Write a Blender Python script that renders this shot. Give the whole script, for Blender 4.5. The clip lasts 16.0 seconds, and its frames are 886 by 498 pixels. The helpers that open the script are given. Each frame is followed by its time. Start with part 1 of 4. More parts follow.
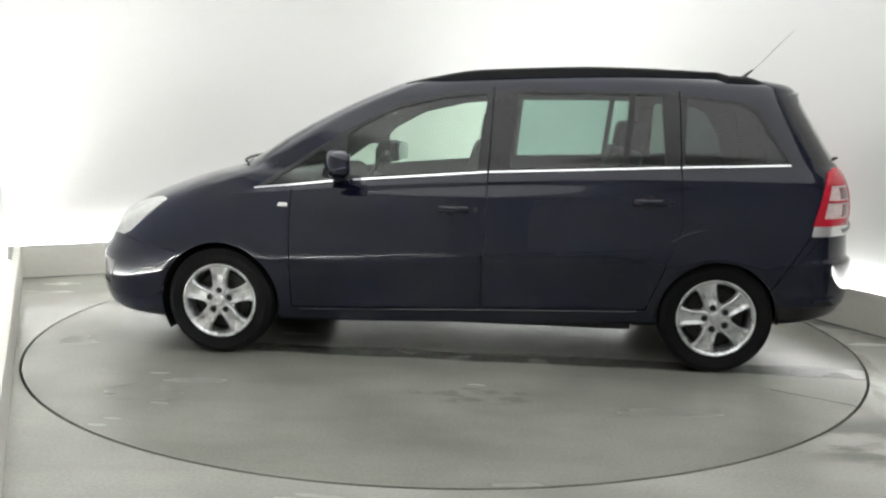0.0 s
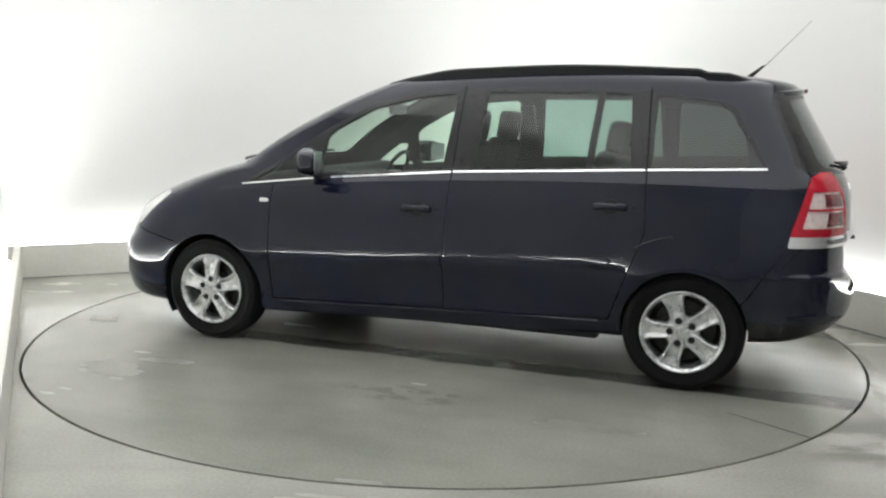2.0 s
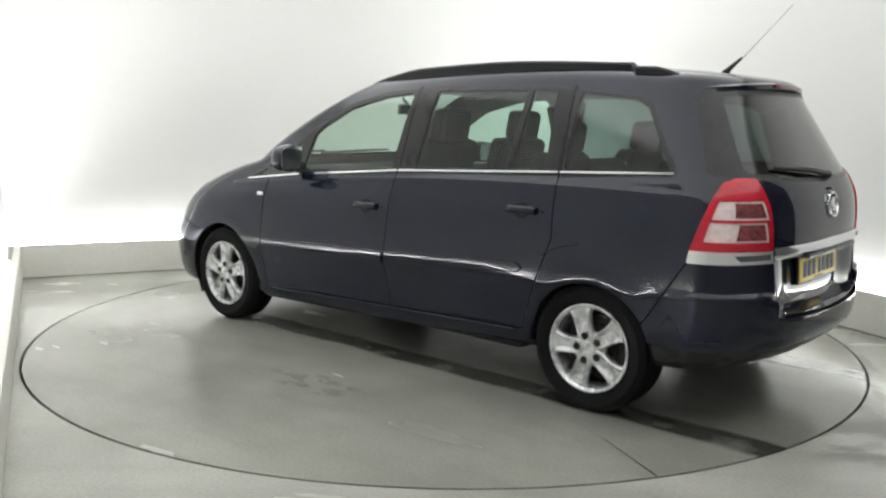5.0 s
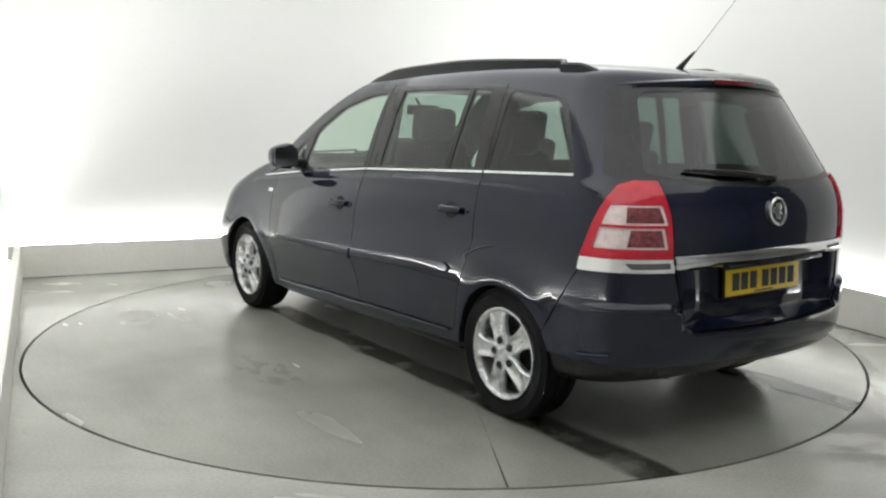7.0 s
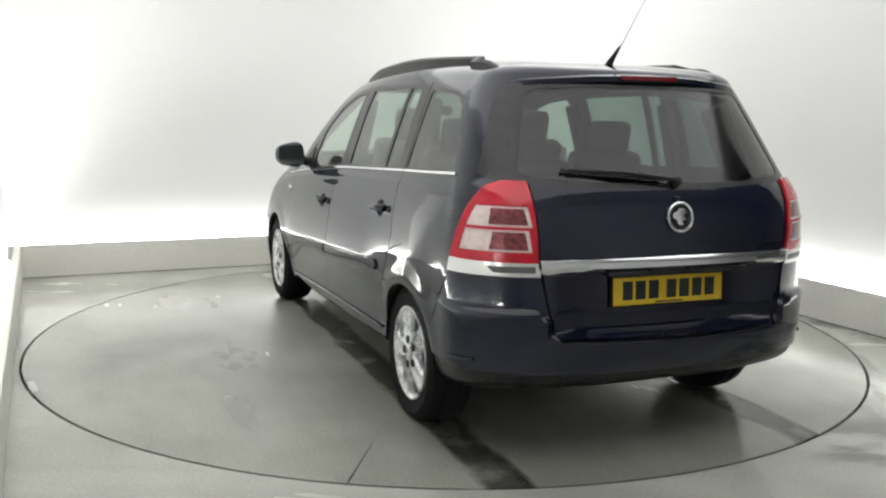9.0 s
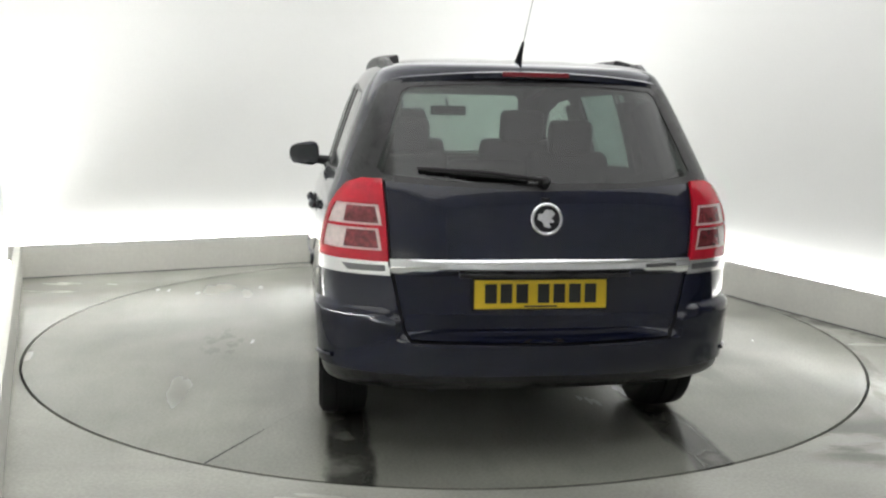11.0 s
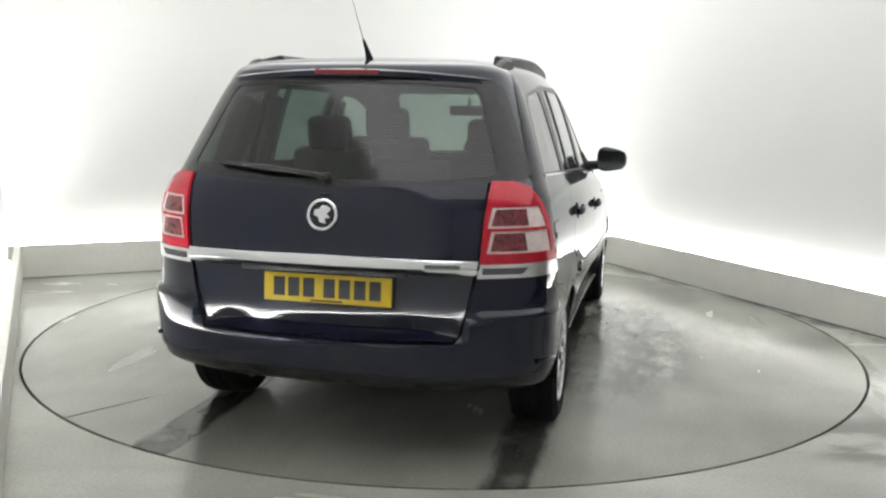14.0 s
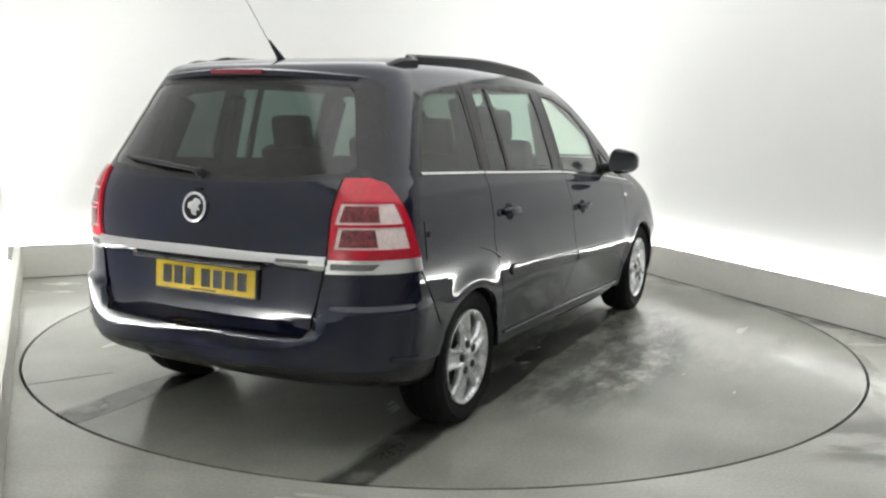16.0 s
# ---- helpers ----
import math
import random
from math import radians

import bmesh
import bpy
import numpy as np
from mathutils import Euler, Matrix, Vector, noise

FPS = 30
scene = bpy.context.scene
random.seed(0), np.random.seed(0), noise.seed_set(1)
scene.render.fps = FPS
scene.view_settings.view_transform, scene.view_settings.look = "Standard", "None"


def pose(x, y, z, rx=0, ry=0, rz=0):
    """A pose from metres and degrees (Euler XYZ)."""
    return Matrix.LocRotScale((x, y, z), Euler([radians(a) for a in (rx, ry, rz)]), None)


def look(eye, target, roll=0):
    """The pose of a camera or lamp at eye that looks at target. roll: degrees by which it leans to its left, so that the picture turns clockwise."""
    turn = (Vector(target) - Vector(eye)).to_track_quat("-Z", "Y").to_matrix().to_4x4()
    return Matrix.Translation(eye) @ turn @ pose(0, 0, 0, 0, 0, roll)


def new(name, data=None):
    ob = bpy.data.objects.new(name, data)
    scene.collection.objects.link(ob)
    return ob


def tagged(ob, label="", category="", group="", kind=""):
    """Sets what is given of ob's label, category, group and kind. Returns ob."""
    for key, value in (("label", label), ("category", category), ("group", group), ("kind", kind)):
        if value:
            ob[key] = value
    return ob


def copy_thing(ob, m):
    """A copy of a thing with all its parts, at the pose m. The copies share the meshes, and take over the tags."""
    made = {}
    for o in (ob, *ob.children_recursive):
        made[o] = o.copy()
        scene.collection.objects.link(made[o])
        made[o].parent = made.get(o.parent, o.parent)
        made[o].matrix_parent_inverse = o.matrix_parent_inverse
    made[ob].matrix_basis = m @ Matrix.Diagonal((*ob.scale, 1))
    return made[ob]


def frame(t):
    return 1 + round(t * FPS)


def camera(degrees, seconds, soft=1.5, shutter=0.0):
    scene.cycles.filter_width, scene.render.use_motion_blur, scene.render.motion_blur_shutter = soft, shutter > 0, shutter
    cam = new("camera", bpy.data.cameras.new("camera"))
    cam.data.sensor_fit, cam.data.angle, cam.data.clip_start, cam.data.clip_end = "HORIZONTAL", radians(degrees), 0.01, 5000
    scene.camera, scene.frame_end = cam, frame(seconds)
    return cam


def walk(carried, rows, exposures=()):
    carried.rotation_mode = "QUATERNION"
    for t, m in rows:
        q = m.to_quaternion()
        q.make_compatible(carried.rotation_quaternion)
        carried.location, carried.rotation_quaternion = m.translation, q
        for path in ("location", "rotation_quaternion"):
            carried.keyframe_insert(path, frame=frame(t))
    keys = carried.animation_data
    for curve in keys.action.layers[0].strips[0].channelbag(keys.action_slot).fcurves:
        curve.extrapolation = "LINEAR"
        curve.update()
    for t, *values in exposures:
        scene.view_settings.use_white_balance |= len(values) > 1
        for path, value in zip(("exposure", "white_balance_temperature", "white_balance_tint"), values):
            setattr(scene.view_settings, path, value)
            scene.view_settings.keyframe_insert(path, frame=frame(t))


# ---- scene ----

cam = camera(54.0, 16.0, soft=2.3)
EYE, WAY = Vector((0.0, -5.547, 1.368)), Vector((-0.00341, 0.98835, -0.15216))
STAND = look(EYE, EYE + WAY, 1.04)
walk(cam, [(0.0, STAND), (16.0, STAND)], [(0.0, 0.0), (16.0, 0.0)])

# the table turns steadily; the car stands a little off its centre
TURN_START, TURN_RATE = 174.264, -6.9217
CAR_X, CAR_Y = -0.156, -0.049
TABLE_R = 2.492
ROOM_ANGLE = 25.0
HALF_W, BACK, FRONT, HEIGHT = 2.53, 2.67, -5.75, 3.0
PLINTH = 0.268


# ---- light ----
world = bpy.data.worlds.new("world")
scene.world = world
world.use_nodes = True
world.node_tree.nodes["Background"].inputs[0].default_value = (0.9, 0.95, 1.0, 1)
world.node_tree.nodes["Background"].inputs[1].default_value = 0.02


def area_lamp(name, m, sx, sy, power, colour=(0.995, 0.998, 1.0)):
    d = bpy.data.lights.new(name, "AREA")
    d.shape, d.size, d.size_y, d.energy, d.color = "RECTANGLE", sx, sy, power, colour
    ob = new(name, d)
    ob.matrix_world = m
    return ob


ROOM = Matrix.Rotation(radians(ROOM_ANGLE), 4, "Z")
# unseen overhead lamp, assumed and added for floor light and the tailgate's reflections
area_lamp("added_ceiling_light", ROOM @ pose(0, -1.1, HEIGHT - 0.05), 4.7, 6.2, 106.0)


# ---- materials ----
def material(name, colour, rough=0.5, metal=0.0, coat=0.0, grain=None, bump=0.0, spread=0.25, emit=0.0, spec=0.5):
    """Principled surface; grain: (fine scale, coarse scale) of the variation in colour and relief."""
    m = bpy.data.materials.new(name)
    m.use_nodes = True
    n, l = m.node_tree.nodes, m.node_tree.links
    b = n["Principled BSDF"]
    b.inputs["Base Color"].default_value = (*colour, 1)
    b.inputs["Roughness"].default_value = rough
    b.inputs["Metallic"].default_value = metal
    b.inputs["Coat Weight"].default_value = coat
    b.inputs["Coat Roughness"].default_value = 0.04
    b.inputs["Specular IOR Level"].default_value = spec
    if emit:
        b.inputs["Emission Color"].default_value = (*colour, 1)
        b.inputs["Emission Strength"].default_value = emit
    if grain:
        tc = n.new("ShaderNodeTexCoord")
        fine, coarse = n.new("ShaderNodeTexNoise"), n.new("ShaderNodeTexNoise")
        fine.inputs["Scale"].default_value, coarse.inputs["Scale"].default_value = grain
        fine.inputs["Detail"].default_value = 6
        coarse.inputs["Detail"].default_value = 5
        for t in (fine, coarse):
            l.new(tc.outputs["Object"], t.inputs["Vector"])
        mix = n.new("ShaderNodeMath")
        mix.operation = "ADD"
        l.new(fine.outputs["Fac"], mix.inputs[0])
        l.new(coarse.outputs["Fac"], mix.inputs[1])
        ramp = n.new("ShaderNodeMapRange")
        ramp.inputs["From Min"].default_value, ramp.inputs["From Max"].default_value = 0.6, 1.4
        ramp.inputs["To Min"].default_value, ramp.inputs["To Max"].default_value = 1 - spread, 1 + spread
        l.new(mix.outputs[0], ramp.inputs["Value"])
        mul = n.new("ShaderNodeVectorMath")
        mul.operation = "MULTIPLY"
        mul.inputs[0].default_value = colour
        l.new(ramp.outputs["Result"], mul.inputs[1])
        l.new(mul.outputs["Vector"], b.inputs["Base Color"])
        rr = n.new("ShaderNodeMapRange")
        rr.inputs["From Min"].default_value, rr.inputs["From Max"].default_value = 0.6, 1.4
        rr.inputs["To Min"].default_value, rr.inputs["To Max"].default_value = max(rough - 0.08, 0.02), min(rough + 0.08, 1)
        l.new(mix.outputs[0], rr.inputs["Value"])
        l.new(rr.outputs["Result"], b.inputs["Roughness"])
        if bump:
            bp = n.new("ShaderNodeBump")
            bp.inputs["Strength"].default_value = bump
            bp.inputs["Distance"].default_value = 0.002
            l.new(fine.outputs["Fac"], bp.inputs["Height"])
            l.new(bp.outputs["Normal"], b.inputs["Normal"])
    return m


def pane_glass(name, tint, gloss=1.0):
    """Thin tinted glass: what is behind shows through the tint, the surface mirrors by Fresnel."""
    m = bpy.data.materials.new(name)
    m.use_nodes = True
    n, l = m.node_tree.nodes, m.node_tree.links
    n.remove(n["Principled BSDF"])
    clear, shine, mix = n.new("ShaderNodeBsdfTransparent"), n.new("ShaderNodeBsdfGlossy"), n.new("ShaderNodeMixShader")
    clear.inputs["Color"].default_value = (*tint, 1)
    shine.inputs["Roughness"].default_value = 0.09
    shine.inputs["Color"].default_value = (gloss, gloss, gloss, 1)
    lw = n.new("ShaderNodeLayerWeight")
    lw.inputs["Blend"].default_value = 0.5
    steep, fac = n.new("ShaderNodeMath"), n.new("ShaderNodeMath")
    steep.operation, fac.operation = "POWER", "MULTIPLY_ADD"
    steep.inputs[1].default_value = 4.0
    fac.inputs[1].default_value, fac.inputs[2].default_value = 0.9, 0.055
    l.new(lw.outputs["Facing"], steep.inputs[0])
    l.new(steep.outputs[0], fac.inputs[0])
    l.new(fac.outputs[0], mix.inputs[0])
    l.new(clear.outputs[0], mix.inputs[1])
    l.new(shine.outputs[0], mix.inputs[2])
    l.new(mix.outputs[0], n["Material Output"].inputs["Surface"])
    return m


def concrete(name, colour, wet, tracks=False, dirt=False):
    """Polished concrete: cloudy tone, fine speckle, long scuffs, patches of gloss where it is damp."""
    m = bpy.data.materials.new(name)
    m.use_nodes = True
    n, l = m.node_tree.nodes, m.node_tree.links
    b = n["Principled BSDF"]
    tc = n.new("ShaderNodeTexCoord")

    def noise_tex(scale, detail, stretch=None, rough=0.55):
        t = n.new("ShaderNodeTexNoise")
        t.inputs["Scale"].default_value, t.inputs["Detail"].default_value, t.inputs["Roughness"].default_value = scale, detail, rough
        if stretch:
            mp = n.new("ShaderNodeMapping")
            mp.inputs["Scale"].default_value = stretch
            l.new(tc.outputs["Object"], mp.inputs["Vector"])
            l.new(mp.outputs["Vector"], t.inputs["Vector"])
        else:
            l.new(tc.outputs["Object"], t.inputs["Vector"])
        return t.outputs["Fac"]

    def remap(v, a, c, lo, hi):
        r = n.new("ShaderNodeMapRange")
        r.interpolation_type = "SMOOTHSTEP"
        for k, x in (("From Min", a), ("From Max", c), ("To Min", lo), ("To Max", hi)):
            r.inputs[k].default_value = x
        l.new(v, r.inputs["Value"])
        return r.outputs["Result"]

    def times(a, c):
        r = n.new("ShaderNodeMath")
        r.operation = "MULTIPLY"
        l.new(a, r.inputs[0])
        l.new(c, r.inputs[1])
        return r.outputs[0]

    def patch(x, y, rx, ry):
        mp = n.new("ShaderNodeMapping")
        mp.vector_type = "TEXTURE"
        mp.inputs["Location"].default_value, mp.inputs["Scale"].default_value = (x, y, 0), (rx, ry, 50)
        l.new(tc.outputs["Object"], mp.inputs["Vector"])
        ln = n.new("ShaderNodeVectorMath")
        ln.operation = "LENGTH"
        l.new(mp.outputs["Vector"], ln.inputs[0])
        return ln.outputs["Value"]

    cloud = noise_tex(1.1, 4, rough=0.5)
    speck = noise_tex(70, 3)
    scuff = noise_tex(2.0, 3, (0.6, 2.4, 1.0), 0.55)
    damp = noise_tex(0.9, 2, rough=0.45)
    tone = times(times(remap(cloud, 0.3, 0.7, 0.88, 1.10), remap(speck, 0.3, 0.7, 0.93, 1.07)), remap(scuff, 0.25, 0.62, 0.95, 1.04))
    tone = times(tone, remap(damp, 0.40, 0.72, 1.06, 1.0 - 0.24 * wet))
    if dirt:
        # grime swept up against the right-hand plinth, and a smear beside the table
        mp = n.new("ShaderNodeMapping")
        mp.inputs["Rotation"].default_value = (0, 0, radians(-ROOM_ANGLE))
        l.new(tc.outputs["Object"], mp.inputs["Vector"])
        sp = n.new("ShaderNodeSeparateXYZ")
        l.new(mp.outputs["Vector"], sp.inputs[0])
        grime = times(remap(sp.outputs["X"], 2.22, 2.52, 0.0, 1.0), remap(noise_tex(2.6, 6, rough=0.6), 0.38, 0.6, 0.2, 1.0))
        tone = times(tone, remap(grime, 0.0, 1.0, 1.0, 0.52))
        smear = times(remap(noise_tex(1.3, 5, (2.2, 0.8, 1.0)), 0.48, 0.60, 0.0, 1.0), remap(sp.outputs["X"], 0.9, 1.4, 0.0, 1.0))
        tone = times(tone, remap(smear, 0.0, 1.0, 1.0, 0.70))
        spill = times(remap(patch(2.05, -1.95, 0.75, 0.42), 1.0, 0.45, 0.0, 1.0), remap(noise_tex(2.4, 6, (0.7, 1.6, 1.0), 0.6), 0.36, 0.56, 0.0, 1.0))
        tone = times(tone, remap(spill, 0.0, 1.0, 1.0, 0.48))
    if tracks:
        # wet tyre tracks left behind the rear wheels, broken up and thinning out
        sep = n.new("ShaderNodeSeparateXYZ")
        l.new(tc.outputs["Object"], sep.inputs[0])
        wob = noise_tex(5.0, 4, (0.5, 2.0, 1.0))
        ab = n.new("ShaderNodeMath")
        ab.operation = "ABSOLUTE"
        shift = n.new("ShaderNodeMath")
        shift.operation = "ADD"
        shift.inputs[1].default_value = 0.049
        l.new(sep.outputs["Y"], shift.inputs[0])
        l.new(shift.outputs[0], ab.inputs[0])
        off = n.new("ShaderNodeMath")
        off.operation = "MULTIPLY_ADD"
        l.new(wob, off.inputs[0])
        off.inputs[1].default_value = 0.10
        l.new(ab.outputs[0], off.inputs[2])
        lane = times(remap(off.outputs[0], 0.66, 0.72, 0.0, 1.0), remap(off.outputs[0], 0.90, 0.84, 0.0, 1.0))
        lane = times(lane, remap(sep.outputs["X"], 1.3, 0.9, 0.0, 1.0))
        lane = times(lane, remap(noise_tex(3.0, 4), 0.28, 0.55, 0.45, 1.0))
        tone = times(tone, remap(lane, 0.0, 1.0, 1.0, 0.22))
        # damp stain beside the car; its puddles' bright reflection is painted into the tone
        stain = times(remap(patch(0.0, -1.05, 1.75, 0.72), 1.0, 0.42, 0.0, 1.0), remap(noise_tex(3.2, 8, (0.7, 1.7, 1.0), 0.68), 0.30, 0.62, 0.1, 1.0))
        puddle_glint = times(remap(patch(-0.20, -1.28, 0.80, 0.30), 1.0, 0.60, 0.0, 1.0), remap(noise_tex(5.0, 8, (0.8, 1.5, 1.0), 0.7), 0.42, 0.68, 0.0, 1.0))
        # a paler band farther out, and a darker ring on the other side
        pale_band = times(remap(patch(0.25, -1.75, 0.75, 0.42), 1.0, 0.40, 0.0, 1.0), remap(noise_tex(3.4, 8, (0.6, 1.5, 1.0), 0.68), 0.34, 0.70, 0.0, 1.0))
        ring = times(remap(patch(-0.28, 1.38, 0.42, 0.16), 1.0, 0.6, 0.0, 1.0), remap(noise_tex(9.0, 5, (0.8, 1.5, 1.0), 0.6), 0.46, 0.60, 0.0, 1.0))
        tone = times(times(tone, remap(stain, 0.0, 1.0, 1.0, 0.46)), remap(puddle_glint, 0.0, 1.0, 1.0, 1.9))
        tone = times(times(tone, remap(pale_band, 0.0, 1.0, 1.0, 1.22)), remap(ring, 0.0, 1.0, 1.0, 0.78))
        gloss = times(remap(stain, 0.0, 1.0, 1.0, 0.75), remap(puddle_glint, 0.0, 1.0, 1.0, 0.6))
    mul = n.new("ShaderNodeVectorMath")
    mul.operation = "MULTIPLY"
    mul.inputs[0].default_value = colour
    l.new(tone, mul.inputs[1])
    l.new(mul.outputs["Vector"], b.inputs["Base Color"])
    rough = times(remap(damp, 0.30, 0.72, 0.26, 0.26 - 0.10 * wet), remap(scuff, 0.25, 0.65, 1.15, 0.90))
    l.new(times(rough, gloss) if tracks else rough, b.inputs["Roughness"])
    b.inputs["Specular IOR Level"].default_value = 0.5
    bp = n.new("ShaderNodeBump")
    bp.inputs["Strength"].default_value, bp.inputs["Distance"].default_value = 0.05, 0.001
    l.new(speck, bp.inputs["Height"])
    l.new(bp.outputs["Normal"], b.inputs["Normal"])
    return m


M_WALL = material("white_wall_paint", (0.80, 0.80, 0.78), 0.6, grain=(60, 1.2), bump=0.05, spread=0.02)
M_PLINTH = material("cream_plinth_paint", (0.72, 0.71, 0.66), 0.55, grain=(40, 3.0), bump=0.1, spread=0.07)
# grey of the unseen walls, set by how the car mirrors them
M_UNSEEN_WALL = material("unseen_wall_grey", (0.60, 0.602, 0.605), 0.8, grain=(50, 2.0), bump=0.1, spread=0.15)
M_CEIL = material("ceiling_paint", (0.70, 0.70, 0.69), 0.8, grain=(40, 1.5), bump=0.05, spread=0.04)
M_FLOOR = concrete("grey_concrete", (0.39, 0.392, 0.352), 0.8, dirt=True)
M_TABLE = concrete("polished_concrete", (0.285, 0.288, 0.253), 1.0, tracks=True)
M_GAP = material("gap_shadow_rubber", (0.012, 0.012, 0.012), 0.8)
M_STRIP = material("light_strip", (0.985, 1.0, 0.998), emit=215.0)
M_PAINT = material("dark_blue_car_paint", (0.0031, 0.0049, 0.0168), 0.5, metal=0.0, coat=1.0, grain=(900, 3), spread=0.15, spec=0.02)
M_BLACK = material("black_plastic", (0.009, 0.009, 0.010), 0.38, grain=(300, 8), bump=0.15, spread=0.2, spec=0.3)
M_TRIM = material("satin_black_pillar", (0.008, 0.008, 0.009), 0.3, grain=(300, 8), spread=0.2)
M_LINER = material("dark_lining_felt", (0.045, 0.045, 0.047), 0.9, grain=(200, 6), bump=0.2, spread=0.2)
M_CHROME = material("bright_chrome", (0.82, 0.83, 0.84), 0.1, metal=1.0, grain=(80, 6), spread=0.04)
M_SATIN = material("satin_chrome", (0.88, 0.88, 0.87), 0.22, metal=0.8, coat=0.5)
M_SILVER = material("silver_wheel_paint", (0.64, 0.65, 0.66), 0.28, metal=0.72, coat=0.4, grain=(300, 12), spread=0.07)
M_STEEL = material("dull_steel", (0.16, 0.16, 0.165), 0.5, metal=0.8, grain=(150, 10), spread=0.25)
M_TYRE = material("tyre_rubber", (0.007, 0.007, 0.0075), 0.8, grain=(250, 9), bump=0.3, spread=0.3, spec=0.16)
# much darker than M_STEEL, for the discs behind the spokes
M_DARK_STEEL = material("near_black_steel", (0.035, 0.034, 0.033), 0.55, metal=0.5, grain=(150, 10), spread=0.35, spec=0.3)
M_GLASS = pane_glass("tinted_glass", (0.74, 0.86, 0.78))
M_PRIVACY = pane_glass("dark_tinted_glass", (0.42, 0.55, 0.50))
M_DEEP = pane_glass("deep_tinted_glass", (0.21, 0.26, 0.245))
M_RED = material("red_lens", (0.50, 0.010, 0.028), 0.12, coat=0.2, grain=(60, 14), spread=0.2)
M_REFLECT = material("smoky_red_lens", (0.19, 0.035, 0.042), 0.16, metal=0.1, coat=0.6, grain=(60, 30), spread=0.8)
M_DIM_RED = material("unlit_red_lens", (0.16, 0.008, 0.014), 0.2, coat=0.5, grain=(80, 20), spread=0.3)
M_CLEAR = material("clear_lens", (0.90, 0.88, 0.85), 0.14, metal=0.0, coat=0.6, grain=(70, 18), spread=0.12)
M_TAIL = material("tail_lamp_lens", (0.80, 0.68, 0.66), 0.14, metal=0.0, coat=0.6, grain=(70, 22), spread=0.2)
M_HEAD = material("headlamp_lens", (0.70, 0.71, 0.70), 0.12, metal=0.3, coat=0.8, grain=(50, 12), spread=0.18)
M_MIRROR = material("mirror_silver", (0.32, 0.33, 0.35), 0.16, metal=1.0)
M_YELLOW = material("yellow_plate", (0.80, 0.56, 0.02), 0.35, grain=(200, 12), spread=0.06)
M_INK = material("black_ink", (0.01, 0.01, 0.01), 0.5)
M_SEAT = material("charcoal_cloth", (0.021, 0.022, 0.024), 0.9, grain=(160, 9), bump=0.4, spread=0.25)


# ---- mesh helpers ----
def part(name, bm, mat, parent, label="", smooth=True):
    me = bpy.data.meshes.new(name)
    bm.to_mesh(me)
    bm.free()
    me.materials.append(mat)
    if smooth:
        me.shade_smooth()
        me.set_sharp_from_angle(angle=radians(38))
    ob = new(name, me)
    if parent:
        ob.parent = parent
    if label:
        tagged(ob, label)
    return ob


def box(sx, sy, sz, m=Matrix(), bevel=0.0, seg=2):
    bm = bmesh.new()
    bmesh.ops.create_cube(bm, size=1.0, matrix=m @ Matrix.Diagonal((sx, sy, sz, 1)))
    if bevel:
        bmesh.ops.bevel(bm, geom=bm.edges[:], offset=bevel, segments=seg, affect="EDGES", profile=0.6)
    return bm


def merge(a, b):
    """Adds bmesh b to a and frees b."""
    me = bpy.data.meshes.new("tmp")
    b.to_mesh(me)
    b.free()
    a.from_mesh(me)
    bpy.data.meshes.remove(me)
    return a


def revolve(profile, steps=48, m=Matrix()):
    """Turns a profile of (radius, along) round the local y axis."""
    bm = bmesh.new()
    rings = []
    for i in range(steps):
        a = 2 * math.pi * i / steps
        rings.append([bm.verts.new(m @ Vector((r * math.cos(a), h, r * math.sin(a)))) for r, h in profile])
    for i in range(steps):
        p, q = rings[i], rings[(i + 1) % steps]
        for j in range(len(profile) - 1):
            bm.faces.new((p[j], p[j + 1], q[j + 1], q[j]))
    bmesh.ops.remove_doubles(bm, verts=bm.verts[:], dist=1e-5)
    bmesh.ops.recalc_face_normals(bm, faces=bm.faces[:])
    return bm


def prism(points, depth, m=Matrix(), bevel=0.0):
    """A flat outline in local x, z pulled out along local y."""
    bm = bmesh.new()
    vs = [bm.verts.new(m @ Vector((x, 0, z))) for x, z in points]
    f = bm.faces.new(vs)
    ext = bmesh.ops.extrude_face_region(bm, geom=[f])
    d = m.to_3x3() @ Vector((0, depth, 0))
    bmesh.ops.translate(bm, vec=d, verts=[v for v in ext["geom"] if isinstance(v, bmesh.types.BMVert)])
    bmesh.ops.recalc_face_normals(bm, faces=bm.faces[:])
    if bevel:
        bmesh.ops.bevel(bm, geom=bm.edges[:], offset=bevel, segments=2, affect="EDGES", profile=0.6)
    return bm


def tube(points, radius, sides=8, taper=1.0):
    """A round bar along a polyline."""
    bm = bmesh.new()
    rings = []
    for i, p in enumerate(points):
        p = Vector(p)
        d = (Vector(points[min(i + 1, len(points) - 1)]) - Vector(points[max(i - 1, 0)])).normalized()
        side = d.cross(Vector((0, 0, 1)) if abs(d.z) < 0.9 else Vector((1, 0, 0))).normalized()
        up = side.cross(d)
        r = radius * (1 + (taper - 1) * i / (len(points) - 1))
        rings.append([bm.verts.new(p + r * (math.cos(a) * side + math.sin(a) * up)) for a in (2 * math.pi * k / sides for k in range(sides))])
    for a, b in zip(rings, rings[1:]):
        for k in range(sides):
            bm.faces.new((a[k], a[(k + 1) % sides], b[(k + 1) % sides], b[k]))
    bm.faces.new(rings[0][::-1])
    bm.faces.new(rings[-1])
    return bm


